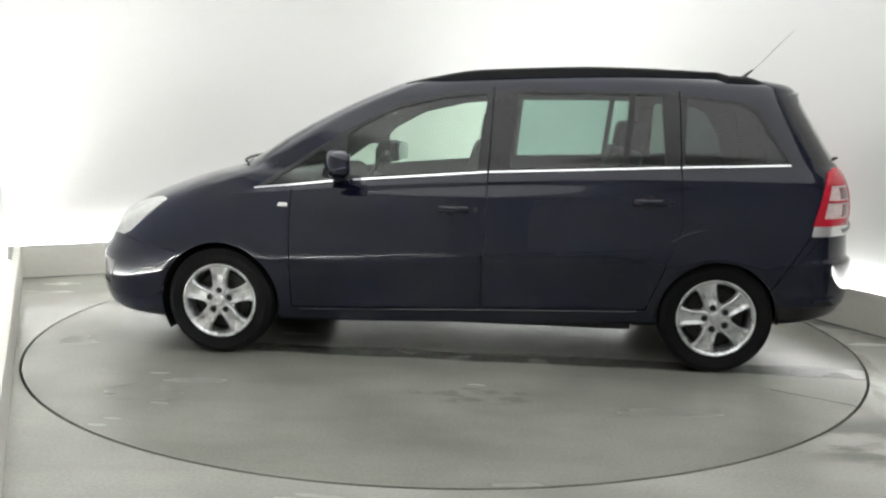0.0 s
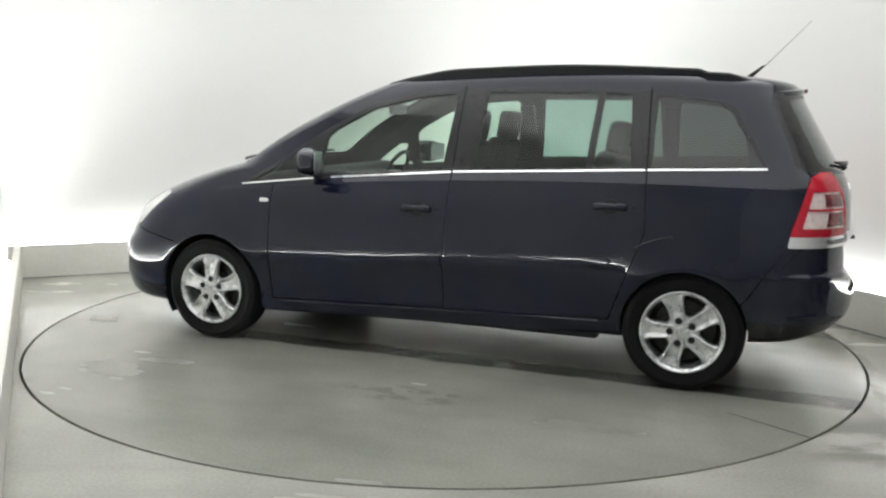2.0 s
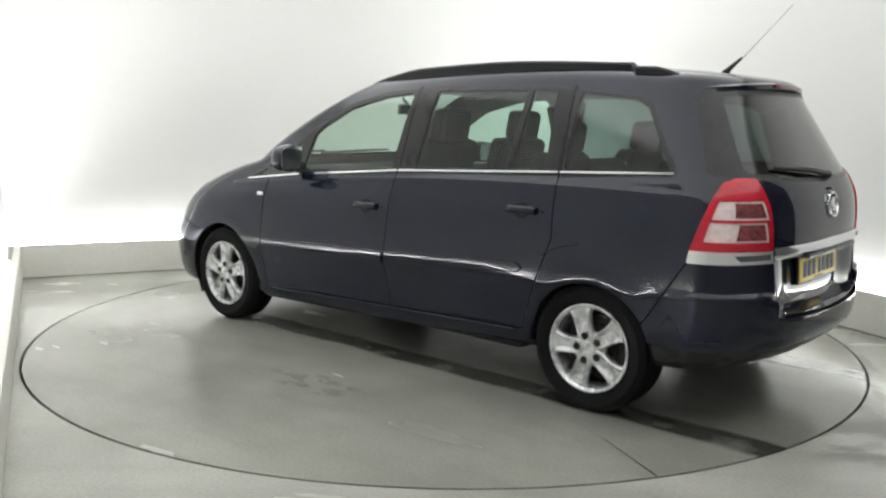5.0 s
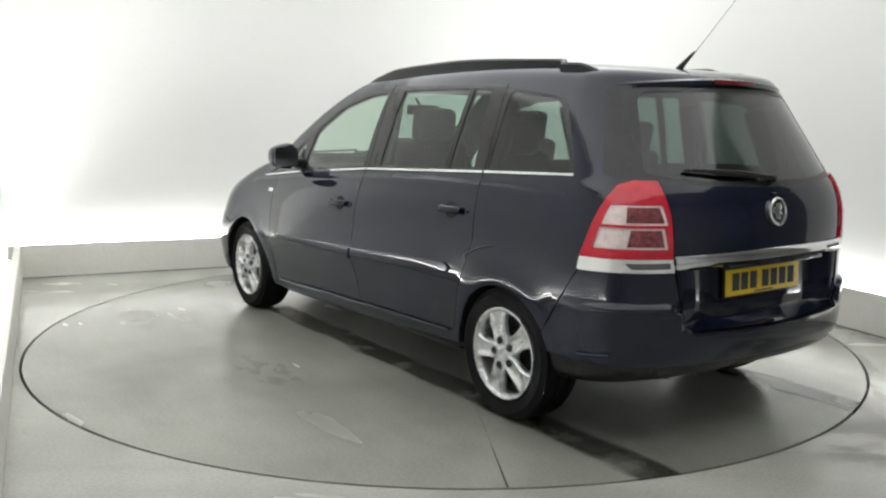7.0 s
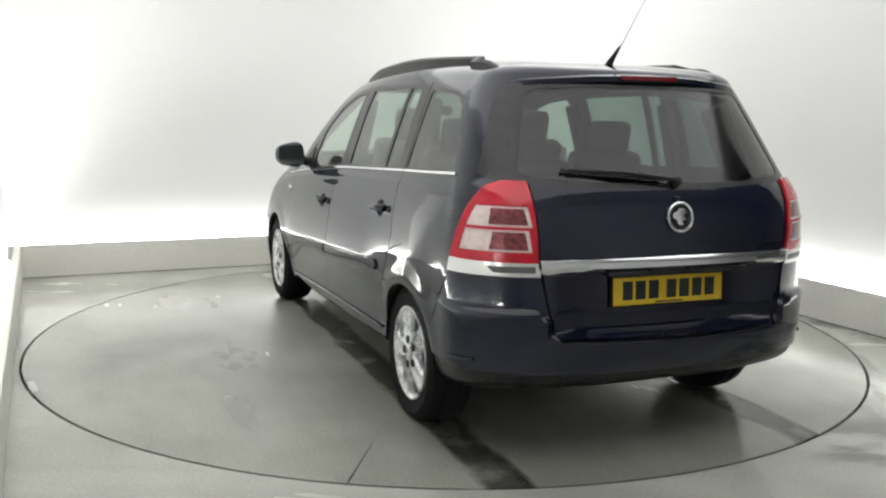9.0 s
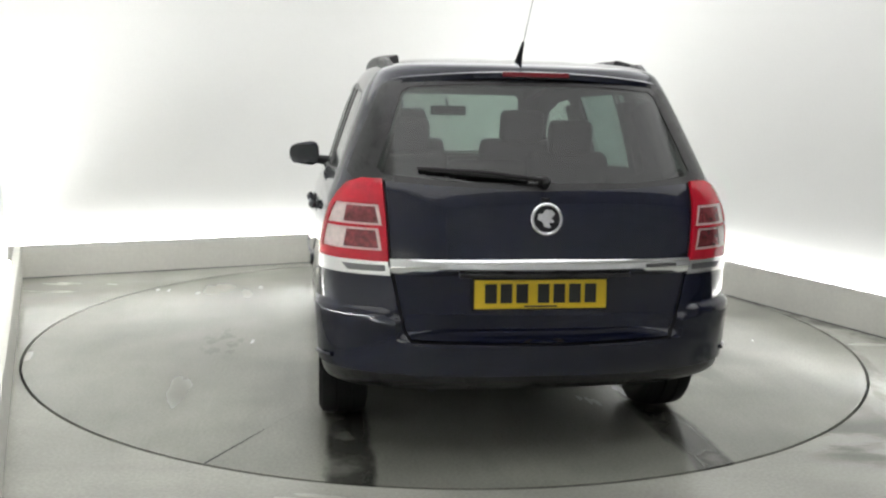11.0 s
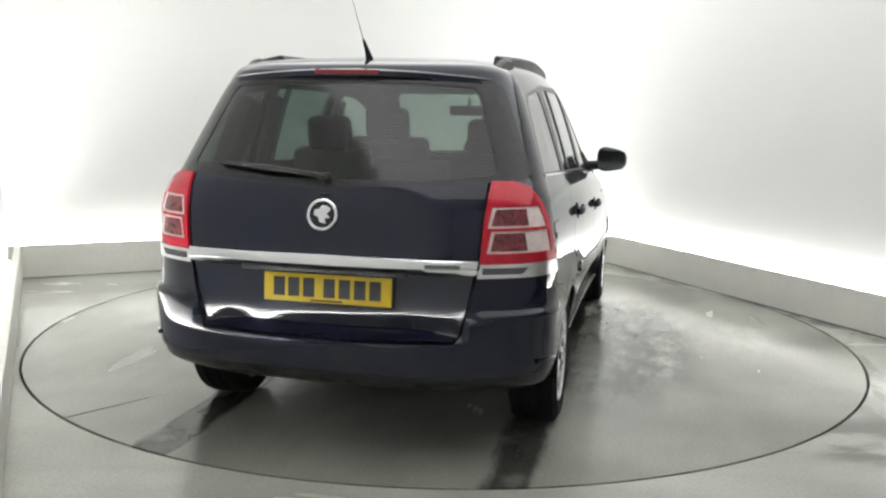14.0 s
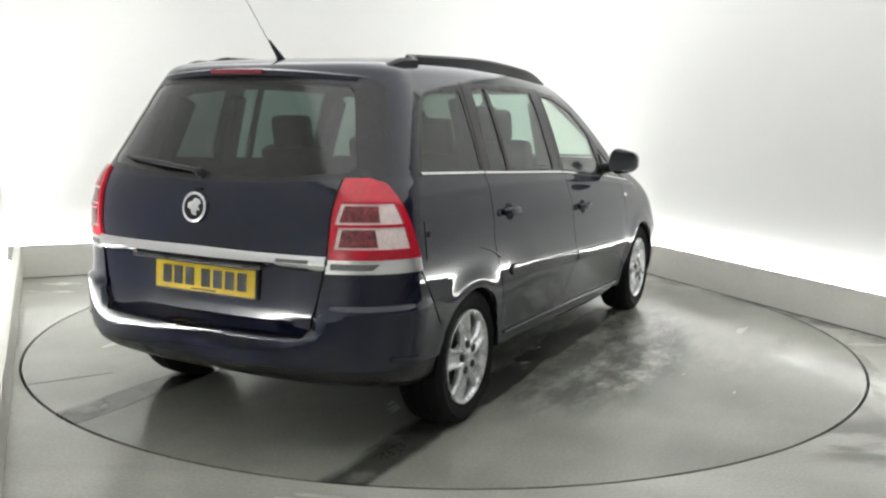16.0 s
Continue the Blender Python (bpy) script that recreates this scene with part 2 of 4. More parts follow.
# ---- the booth ----
def slab(name, sx, sy, sz, cx, cy, cz, mat):
    ob = part(name, box(sx, sy, sz), mat, None, smooth=False)
    ob.matrix_world = ROOM @ pose(cx, cy, cz)
    return tagged(ob, kind="structure")


def build_booth():
    # floor with a round opening for the table
    bm = bmesh.new()
    steps, gap = 160, 0.015
    inner = [bm.verts.new(((TABLE_R + gap) * math.cos(2 * math.pi * i / steps), (TABLE_R + gap) * math.sin(2 * math.pi * i / steps), 0)) for i in range(steps)]
    outer = []
    for i in range(steps):
        a = 2 * math.pi * i / steps
        s = 8.5 / max(abs(math.cos(a)), abs(math.sin(a)))
        outer.append(bm.verts.new((s * math.cos(a), s * math.sin(a), 0)))
    low = [bm.verts.new((v.co.x, v.co.y, -0.06)) for v in inner]
    for i in range(steps):
        j = (i + 1) % steps
        bm.faces.new((inner[i], outer[i], outer[j], inner[j]))
        bm.faces.new((low[i], inner[i], inner[j], low[j]))
    floor = part("floor", bm, M_FLOOR, None, smooth=False)
    tagged(floor, "grey polished concrete floor with damp patches", "floor", kind="structure")
    bm = bmesh.new()
    bmesh.ops.create_circle(bm, cap_ends=True, segments=96, radius=TABLE_R + 0.2, matrix=Matrix.Translation((0, 0, -0.06)))
    pit = part("pit_bottom", bm, M_GAP, None, smooth=False)
    tagged(pit, "dark bottom of the turntable pit", "floor", kind="structure")

    depth = BACK - FRONT
    mid = (BACK + FRONT) / 2
    recess, thick = 0.09, 0.12
    # back and right walls run into each other in a wide curve
    bend = 1.2

    def run(off):
        pts = [(-HALF_W - 0.2, BACK + off), (HALF_W - bend, BACK + off)]
        for k in range(1, 24):
            t = radians(90 - 90 * k / 24)
            pts.append((HALF_W - bend + (bend + off) * math.cos(t), BACK - bend + (bend + off) * math.sin(t)))
        return pts + [(HALF_W + off, BACK - bend), (HALF_W + off, -2.75)]

    def curved(name, off0, off1, z0, z1, mat, label, category):
        bm = bmesh.new()
        rings = []
        for (x0, y0), (x1, y1) in zip(run(off0), run(off1)):
            rings.append([bm.verts.new(c) for c in ((x0, y0, z0), (x1, y1, z0), (x1, y1, z1), (x0, y0, z1))])
        for p, q in zip(rings, rings[1:]):
            for k in range(4):
                bm.faces.new((p[k], q[k], q[(k + 1) % 4], p[(k + 1) % 4]))
        bm.faces.new(rings[0])
        bm.faces.new(rings[-1])
        bmesh.ops.recalc_face_normals(bm, faces=bm.faces[:])
        ob = part(name, bm, mat, None, label)
        ob.matrix_world = ROOM
        return tagged(ob, category=category, kind="structure")

    curved("wall_back", recess, recess + thick, 0, HEIGHT, M_WALL, "white curved studio wall washed by hidden light", "wall")
    curved("plinth_back", 0.0, 0.05, 0, PLINTH, M_PLINTH, "cream painted low plinth along the wall", "plinth")
    curved("plinth_joint", -0.004, -0.0005, 0, 0.006, M_STEEL, "dark joint between plinth and floor", "joint")
    curved("light_strip_back", 0.064, 0.086, PLINTH - 0.045, PLINTH - 0.025, M_STRIP, "white glowing light strip hidden behind the plinth", "light strip")
    tagged(slab("wall_left", thick, depth + recess, HEIGHT, -(HALF_W + recess + thick / 2), mid + recess / 2, HEIGHT / 2, M_WALL), "white side wall washed by hidden light", "wall")
    # unseen walls added to close the room and give the car its reflections
    tagged(slab("wall_front", 2 * (HALF_W + recess + thick) + 4.0, thick, HEIGHT, 2.0, FRONT - thick / 2, HEIGHT / 2, M_UNSEEN_WALL), "unseen pale wall behind the camera, toned for reflections", "wall")
    tagged(slab("wall_added_side", thick, 3.0, HEIGHT, HALF_W + recess + thick + 3.94, FRONT + 1.5, HEIGHT / 2, M_UNSEEN_WALL), "added unseen pale wall closing the side", "wall")
    tagged(slab("wall_added_end", 4.0, thick, HEIGHT, HALF_W + recess + thick + 2.0, -2.69, HEIGHT / 2, M_UNSEEN_WALL), "added unseen pale end wall at the side", "wall")
    tagged(slab("ceiling", 11.0, depth + 1.0, 0.1, 2.4, mid, HEIGHT + 0.05, M_CEIL), "pale painted ceiling", "ceiling")
    ob = part("plinth_left", box(0.05, depth, PLINTH, bevel=0.004), M_PLINTH, None)
    ob.matrix_world = ROOM @ pose(-(HALF_W + 0.025), mid - 0.003, PLINTH / 2)
    tagged(ob, "cream painted low plinth along the wall", "plinth", kind="structure")
    ob = part("light_strip_left", box(0.022, BACK + 3.5, 0.02, bevel=0.004), M_STRIP, None)
    ob.matrix_world = ROOM @ pose(-(HALF_W + 0.074), (BACK - 4.7) / 2, PLINTH - 0.035)
    tagged(ob, "white glowing light strip hidden behind the plinth", "light strip", kind="structure")


build_booth()


def build_table():
    root = new("turntable")
    tagged(root, "round motorised concrete turntable set flush in the floor", "turntable")
    # two halves that meet in a straight joint
    for sign in (1, -1):
        pts = [(TABLE_R * math.cos(a), TABLE_R * math.sin(a)) for a in (math.pi * i / 90 for i in range(91))]
        pts = [(x, sign * max(y, 0.0004)) for x, y in pts]
        ca, sa = math.cos(radians(149.9)), math.sin(radians(149.9))
        pts = [(ca * x - sa * y, sa * x + ca * y) for x, y in pts]
        bm = bmesh.new()
        top = [bm.verts.new((x, y, 0)) for x, y in pts]
        f = bm.faces.new(top)
        if f.normal.z < 0:
            f.normal_flip()
        bm.normal_update()
        if f.normal.z < 0:
            f.normal_flip()
        low = [bm.verts.new((x, y, -0.03)) for x, y in pts]
        for i in range(len(pts)):
            j = (i + 1) % len(pts)
            bm.faces.new((top[i], top[j], low[j], low[i]))
        part("deck_half", bm, M_TABLE, root, smooth=False)
    # worn end of the joint, filled with dark rubber
    bm = prism([(2.08, -0.001), (TABLE_R - 0.004, -0.004), (TABLE_R - 0.004, 0.004), (2.08, 0.001)], 0.004, pose(0, 0, 0.0015, 0, 0, 149.9) @ pose(0, 0, 0, -90, 0, 0))
    part("joint_strip", bm, M_GAP, root, "dark rubber joint strip")
    return root


table = build_table()


# ---- the car's shell ----
# Level lines run round the car from the nose to the tail, low to high:
# heights at nose, middle and tail; nose and tail ends; half widths; length and squareness of the nose and tail ends.
LEVELS = []


def level(z, x, w, nose, tail):
    LEVELS.append((*z, *x, *w, *nose, *tail))


level((0.17, 0.22, 0.29), (2.12, -2.06), (0.82, 0.812, 0.79), (0.60, 2.4), (0.34, 2.6))
level((0.23, 0.26, 0.345), (2.25, -2.165), (0.885, 0.832, 0.835), (0.60, 2.4), (0.38, 2.6))
level((0.39, 0.40, 0.45), (2.30, -2.199), (0.91, 0.864, 0.850), (0.62, 2.4), (0.42, 2.45))
level((0.53, 0.54, 0.575), (2.285, -2.206), (0.918, 0.906, 0.858), (0.62, 2.4), (0.43, 2.45))
level((0.60, 0.615, 0.645), (2.255, -2.204), (0.915, 0.911, 0.859), (0.62, 2.3), (0.425, 2.47))
level((0.745, 0.79, 0.785), (2.17, -2.190), (0.895, 0.897, 0.850), (0.62, 2.3), (0.41, 2.55))
level((0.838, 0.91, 0.90), (2.03, -2.184), (0.865, 0.880, 0.838), (0.55, 2.3), (0.40, 2.7))
level((0.928, 0.985, 1.00), (1.82, -2.172), (0.825, 0.856, 0.824), (0.45, 2.3), (0.40, 2.75))
level((1.005, 1.045, 1.08), (1.60, -2.147), (0.79, 0.832, 0.804), (0.40, 2.3), (0.41, 2.75))
level((1.060, 1.095, 1.14), (1.40, -2.115), (0.765, 0.808, 0.782), (0.36, 2.3), (0.42, 2.7))
level((1.15, 1.175, 1.21), (1.245, -2.075), (0.728, 0.785, 0.757), (0.29, 2.4), (0.41, 2.65))
level((1.275, 1.30, 1.32), (1.04, -2.012), (0.688, 0.748, 0.716), (0.275, 2.4), (0.395, 2.6))
level((1.402, 1.427, 1.43), (0.785, -1.950), (0.645, 0.706, 0.672), (0.245, 2.4), (0.38, 2.55))
level((1.492, 1.517, 1.505), (0.585, -1.907), (0.605, 0.668, 0.634), (0.245, 2.4), (0.36, 2.5))
level((1.552, 1.580, 1.545), (0.44, -1.885), (0.55, 0.620, 0.590), (0.26, 2.3), (0.33, 2.5))
level((1.585, 1.617, 1.567), (0.31, -1.85), (0.46, 0.54, 0.51), (0.30, 2.2), (0.28, 2.4))
level((1.602, 1.637, 1.586), (0.17, -1.75), (0.31, 0.40, 0.38), (0.36, 2.1), (0.28, 2.3))
level((1.605, 1.646, 1.605), (-0.05, -1.55), (0.14, 0.18, 0.17), (0.40, 2.0), (0.30, 2.0))
level((1.609, 1.648, 1.611), (-0.20, -1.40), (0.0, 0.0, 0.0), (0.40, 2.0), (0.30, 2.0))

WHEEL_F, WHEEL_R = 1.356, -1.397
HUB_Z = 0.306


def spline(rows, t):
    """Catmull-Rom through rows at t."""
    i = min(int(t), len(rows) - 2)
    u = t - i
    a, b, c, d = rows[max(i - 1, 0)], rows[i], rows[i + 1], rows[min(i + 2, len(rows) - 1)]
    return 0.5 * (2 * b + (c - a) * u + (2 * a - 5 * b + 4 * c - d) * u * u + (3 * b - a - 3 * c + d) * u ** 3)


def ease(a, b, v):
    """0 at a, 1 at b, smooth between."""
    s = min(max((v - a) / (b - a), 0.0), 1.0)
    return s * s * (3 - 2 * s)


def level_line(row):
    zf, zm, zr, xf, xr, wf, wm, wr, lf, nf, lr, nr = row
    xa, xb = xf - lf, xr + lr
    pts = []
    for i in range(22):
        a = (i / 22) * math.pi / 2
        pts.append((xa + lf * math.cos(a) ** (2 / nf), wf * math.sin(a) ** (2 / nf)))
    for i in range(121):
        s = i / 120
        y = wf * (1 - s) ** 2 + 2 * (2 * wm - 0.5 * (wf + wr)) * s * (1 - s) + wr * s * s
        pts.append((xa + (xb - xa) * s, y))
    for i in range(21, -1, -1):
        a = (i / 22) * math.pi / 2
        pts.append((xb - lr * math.cos(a) ** (2 / nr), wr * math.sin(a) ** (2 / nr)))
    out = []
    for x, y in pts:
        s = (x - xr) / (xf - xr)
        z = zr * (1 - s) ** 2 + 2 * (2 * zm - 0.5 * (zf + zr)) * s * (1 - s) + zf * s * s
        out.append((x, y, z))
    return out


def shell():
    """The left half of the body as one smooth skin."""
    rows = np.array(LEVELS)
    bm = bmesh.new()
    grid = []
    per = 12
    count = (len(rows) - 1) * per
    for k in range(count + 1):
        line = []
        for x, y, z in level_line(spline(rows, k / per)):
            # flared lips round the wheel openings
            for wx, wz, wr in ((WHEEL_F, HUB_Z, 0.362), (WHEEL_R, HUB_Z, 0.338)):
                r = math.hypot(x - wx, z - wz)
                if y > 0.5 and z < 0.9:
                    y += 0.006 * math.exp(-((r - wr) / 0.050) ** 2)
            # soft shoulder line below the windows
            if y > 0.6 and -1.95 < x < 1.3:
                lift = z - (1.070 - 0.050 * (x + 0.146) - (0.022 * (x + 0.146) ** 2))
                y += 0.005 * math.exp(-((lift + 0.050) / 0.018) ** 2) * ease(-1.95, -1.7, x)
            # ledge over the rubbing strips: the flank leans out above it and falls back below
            if y > 0.6 and -1.3 < x < 1.15:
                lift = z - (0.632 - 0.042 * x)
                y += 0.009 * (math.exp(-lift / 0.080) if lift > 0 else ease(-0.17, 0.0, lift)) * ease(-1.04, -0.72, x) * ease(1.02, 0.80, x)
            # the rear bumper stands proud below the tailgate, its corners a hand higher
            if x < -1.72:
                edge = 0.520 + 0.105 * ease(0.50, 0.60, abs(y))
                out = ease(-1.72, -1.95, x) * ease(edge + 0.022, edge - 0.004, z) * ease(0.30, 0.44, z)
                if abs(y) < 0.62:
                    x -= 0.026 * out
                else:
                    x -= 0.018 * out
                    y += 0.014 * out
            # hollow of the tailgate round the number plate
            if x < -2.0:
                x += 0.074 * min(max((0.555 - abs(y)) / 0.20, 0.0), 1.0) * min(max((z - 0.532) / 0.018, 0.0), 1.0) * ease(0.800, 0.775, z)
            line.append(bm.verts.new((x, max(y, 0.0), z)))
        grid.append(line)
    for a, b in zip(grid, grid[1:]):
        for i in range(len(a) - 1):
            bm.faces.new((a[i], b[i], b[i + 1], a[i + 1]))
    bmesh.ops.remove_doubles(bm, verts=bm.verts[:], dist=1e-5)
    bmesh.ops.dissolve_degenerate(bm, edges=bm.edges[:], dist=1e-6)
    bm.normal_update()
    f = max(bm.faces, key=lambda q: q.calc_center_median().y)
    if f.normal.y < 0:
        bmesh.ops.reverse_faces(bm, faces=bm.faces[:])
    bm.faces.layers.int.new("region")
    return bm


AXES = {"xz": (0, 2), "yz": (1, 2), "xy": (0, 1)}


def outline(view, *pts):
    """Planes that bound a convex outline drawn in one view."""
    i, j = AXES[view]
    cx, cy = sum(p[0] for p in pts) / len(pts), sum(p[1] for p in pts) / len(pts)
    out = []
    for p, q in zip(pts, pts[1:] + pts[:1]):
        dx, dy = q[0] - p[0], q[1] - p[1]
        n = [0.0, 0.0, 0.0]
        n[i], n[j] = dy, -dx
        if (cx - p[0]) * n[i] + (cy - p[1]) * n[j] > 0:
            n = [-c for c in n]
        co = [0.0, 0.0, 0.0]
        co[i], co[j] = p
        out.append((Vector(co), Vector(n).normalized()))
    return out


def beyond(axis, value, above=True):
    n, co = Vector((0, 0, 0)), Vector((0, 0, 0))
    n["xyz".index(axis)] = -1.0 if above else 1.0
    co["xyz".index(axis)] = value
    return [(co, n)]


def cut(bm, planes, label, only=None):
    """Gives the faces inside all the planes a region, splitting those on the border."""
    layer = bm.faces.layers.int["region"]
    faces = [f for f in bm.faces if only is None or f[layer] in only]
    for co, no in planes:
        faces = [f for f in faces if any((v.co - co).dot(no) < -1e-6 for v in f.verts)]
        across = [f for f in faces if any((v.co - co).dot(no) > 1e-6 for v in f.verts)]
        if across:
            geom = set(across)
            for f in across:
                geom.update(f.verts)
                geom.update(f.edges)
            keep = set(faces)
            res = bmesh.ops.bisect_plane(bm, geom=list(geom), plane_co=co, plane_no=no, dist=1e-6)
            keep.update(g for g in res["geom"] if isinstance(g, bmesh.types.BMFace))
            faces = [f for f in keep if f.is_valid and (f.calc_center_median() - co).dot(no) < 0]
    for f in faces:
        f[layer] = label
    return faces


def band(bm, a, b, width, label, view="xz", extra=(), only=None):
    """A narrow strip between two points of a view."""
    d = Vector((b[0] - a[0], b[1] - a[1])).normalized() * width / 2
    nx, ny = -d.y, d.x
    pts = ((a[0] + nx, a[1] + ny), (b[0] + nx, b[1] + ny), (b[0] - nx, b[1] - ny), (a[0] - nx, a[1] - ny))
    return cut(bm, outline(view, *pts) + list(extra), label, only)


REGION = {n: i for i, n in enumerate((
    "body", "front_bumper", "bonnet", "fender", "front_door", "rear_door", "quarter_panel", "rear_bumper", "tailgate", "roof",
    "pillar", "front_window", "rear_window", "rear_side_glass", "quarter_window", "front_quarter_glass", "windscreen", "back_window",
    "headlamp", "tail_lamp", "tail_chrome", "gap", "hole", "belt_trim", "moulding", "sill", "lamp_clear", "lamp_reflector", "tail_bar", "back_surround", "fog_recess", "tail_reflection", "rear_valance"))}


def circle(cx, cz, r, n=36):
    return [(cx + r * math.cos(2 * math.pi * i / n), cz + r * math.sin(2 * math.pi * i / n)) for i in range(n)]


def cut_shell(bm):
    R = REGION
    side = beyond("y", 0.30)
    # panels
    cut(bm, outline("xz", (1.05, 0.1), (2.5, 0.1), (2.5, 1.2), (0.946, 1.2), (0.946, 0.285)), R["fender"])
    cut(bm, outline("xz", (1.60, 0.1), (2.5, 0.1), (2.5, 0.655), (1.96, 0.655), (1.60, 0.585)), R["front_bumper"])
    cut(bm, outline("xy", (1.36, -1), (2.5, -1), (2.5, 0.50), (1.70, 0.69), (1.30, 0.735)) + beyond("z", 0.66), R["bonnet"])
    cut(bm, outline("xz", (0.946, 0.285), (0.946, 1.7), (-0.146, 1.7), (-0.146, 1.07), (-0.12, 0.312)) + side, R["front_door"])
    cut(bm, outline("xz", (-0.146, 1.07), (-0.146, 1.7), (-1.178, 1.7), (-1.178, 1.118), (-1.19, 0.80), (-1.02, 0.337), (-0.12, 0.312)) + side, R["rear_door"])
    cut(bm, outline("xz", (-1.178, 1.7), (-1.178, 1.118), (-1.19, 0.80), (-1.02, 0.1), (-2.6, 0.1), (-2.6, 1.7)), R["quarter_panel"])
    cut(bm, outline("xz", (-1.06, 0.1), (0.99, 0.1), (0.99, 0.284), (-1.06, 0.338)), R["sill"])
    cut(bm, outline("xz", (-1.60, 0.1), (-2.6, 0.1), (-2.6, 0.775), (-1.86, 0.775), (-1.69, 0.50), (-1.60, 0.40)), R["rear_bumper"])
    cut(bm, outline("yz", (-1, 0.518), (0.505, 0.524), (0.532, 0.556), (0.572, 0.76), (0.592, 0.84), (0.605, 1.13), (0.58, 1.53), (-1, 1.56)) + beyond("x", -1.75, False), R["tailgate"])
    cut(bm, outline("xz", (0.55, 1.53), (0.30, 1.515), (-0.122, 1.535), (-1.07, 1.535), (-1.54, 1.495), (-1.80, 1.47), (-1.885, 1.53), (-1.885, 1.8), (0.55, 1.8)), R["roof"])
    # side glazing: dark surround, then the panes
    top = ((1.168, 0.945), (0.775, 1.205), (0.660, 1.280), (0.385, 1.430), (0.10, 1.495), (-0.122, 1.512), (-0.31, 1.522), (-1.07, 1.515), (-1.20, 1.500), (-1.50, 1.468), (-1.585, 1.425), (-1.752, 1.135))
    belt = ((-1.752, 1.135), (-1.175, 1.112), (-0.146, 1.064), (0.66, 1.000), (1.168, 0.945))
    for (x0, z0), (x1, z1) in zip(belt, belt[1:]):
        d = Vector((x1 - x0, z1 - z0)).normalized()
        under = [(Vector((x0, 0, z0)), Vector((d.y, 0, -d.x)))]
        cut(bm, outline("xz", *(top + ((-0.1, 0.9),))) + under + outline("xz", (x0, 0), (x1, 0), (x1, 2), (x0, 2)) + beyond("y", 0.5), R["pillar"])
    cut(bm, outline("xz", (1.085, 0.972), (0.80, 1.165), (0.745, 1.165), (0.735, 1.004)) + side, R["front_quarter_glass"], {R["pillar"]})
    cut(bm, outline("xz", (0.672, 1.012), (0.655, 1.235), (0.60, 1.285), (0.385, 1.400), (0.10, 1.468), (-0.105, 1.486), (-0.125, 1.470), (-0.083, 1.078)) + side, R["front_window"], {R["pillar"]})
    cut(bm, outline("xz", (-0.262, 1.090), (-0.300, 1.495), (-0.90, 1.498), (-0.865, 1.112)) + side, R["rear_window"], {R["pillar"]})
    cut(bm, outline("xz", (-0.900, 1.112), (-0.935, 1.498), (-1.070, 1.492), (-1.095, 1.120)) + side, R["rear_side_glass"], {R["pillar"]})
    cut(bm, outline("xz", (-1.195, 1.126), (-1.205, 1.468), (-1.225, 1.482), (-1.49, 1.455), (-1.560, 1.415), (-1.725, 1.146)) + side, R["quarter_window"], {R["pillar"]})
    # front and back screens
    cut(bm, outline("yz", (-1, 1.062), (0.640, 1.085), (0.655, 1.11), (0.475, 1.50), (0.44, 1.525), (-1, 1.535)) + beyond("x", 0.25), R["windscreen"], {R["bonnet"], R["fender"], R["front_door"], R["roof"], R["body"]})
    cut(bm, outline("yz", (-1, 1.090), (0.0, 1.090), (0.40, 1.105), (0.725, 1.126), (0.742, 1.150), (0.612, 1.470), (0.575, 1.500), (0.30, 1.512), (-1, 1.513)) + beyond("x", -1.74, False), R["back_surround"])
    cut(bm, outline("yz", (-1, 1.112), (0.35, 1.122), (0.610, 1.145), (0.628, 1.165), (0.525, 1.455), (0.495, 1.478), (0.28, 1.490), (-1, 1.493)) + beyond("x", -1.74, False), R["back_window"], {R["back_surround"]})
    cut(bm, outline("xz", (2.00, 0.505), (2.5, 0.53), (2.5, 0.36), (2.06, 0.36)) + beyond("y", 0.28), R["fog_recess"], {R["front_bumper"]})
    cut(bm, beyond("z", 0.392, False), R["rear_valance"], {R["rear_bumper"]})
    # lamps
    cut(bm, outline("xz", (1.68, 0.868), (1.73, 0.878), (2.5, 0.70), (2.5, 0.655), (1.96, 0.655), (1.90, 0.68)) + beyond("y", 0.40), R["headlamp"])
    lamp = outline("xz", (-1.985, 1.122), (-1.940, 1.098), (-1.902, 1.045), (-1.868, 0.83), (-1.850, 0.768), (-2.5, 0.768), (-2.5, 1.122)) + outline("yz", (0.607, 1.120), (0.580, 0.768), (1.2, 0.768), (1.2, 1.120))
    cut(bm, lamp, R["tail_lamp"])
    cut(bm, beyond("z", 0.822, False), R["tail_chrome"], {R["tail_lamp"]})
    # dark patch in the chrome strip: a reflection put in as colour
    cut(bm, outline("yz", (0.600, 0.808), (0.598, 0.784), (0.735, 0.782), (0.755, 0.806)) + beyond("x", -1.9, False), R["tail_reflection"], {R["tail_chrome"]})
    for z0, z1 in ((0.955, 1.030), (0.862, 0.944)):
        row = outline("xz", (-1.955, 1.030), (-1.918, 0.862), (-2.5, 0.862), (-2.5, 1.030)) + outline("yz", (0.625, z1), (0.612, z0), (1.2, z0), (1.2, z1))
        cut(bm, row, R["lamp_clear"], {R["tail_lamp"]})
        cut(bm, outline("yz", (0.638, z1 - 0.008), (0.626, z0 + 0.008), (0.752, z0 + 0.008), (0.740, z1 - 0.008)), R["lamp_reflector"], {R["lamp_clear"]})
    cut(bm, outline("yz", (-1, 0.787), (0.578, 0.782), (0.590, 0.834), (-1, 0.846)) + beyond("x", -1.8, False), R["tail_bar"], {R["tailgate"]})
    layer = bm.faces.layers.int["region"]
    for f in bm.faces:
        if f[layer] == R["body"]:
            f[layer] = R["roof"] if f.calc_center_median().z > 0.9 else R["sill"]
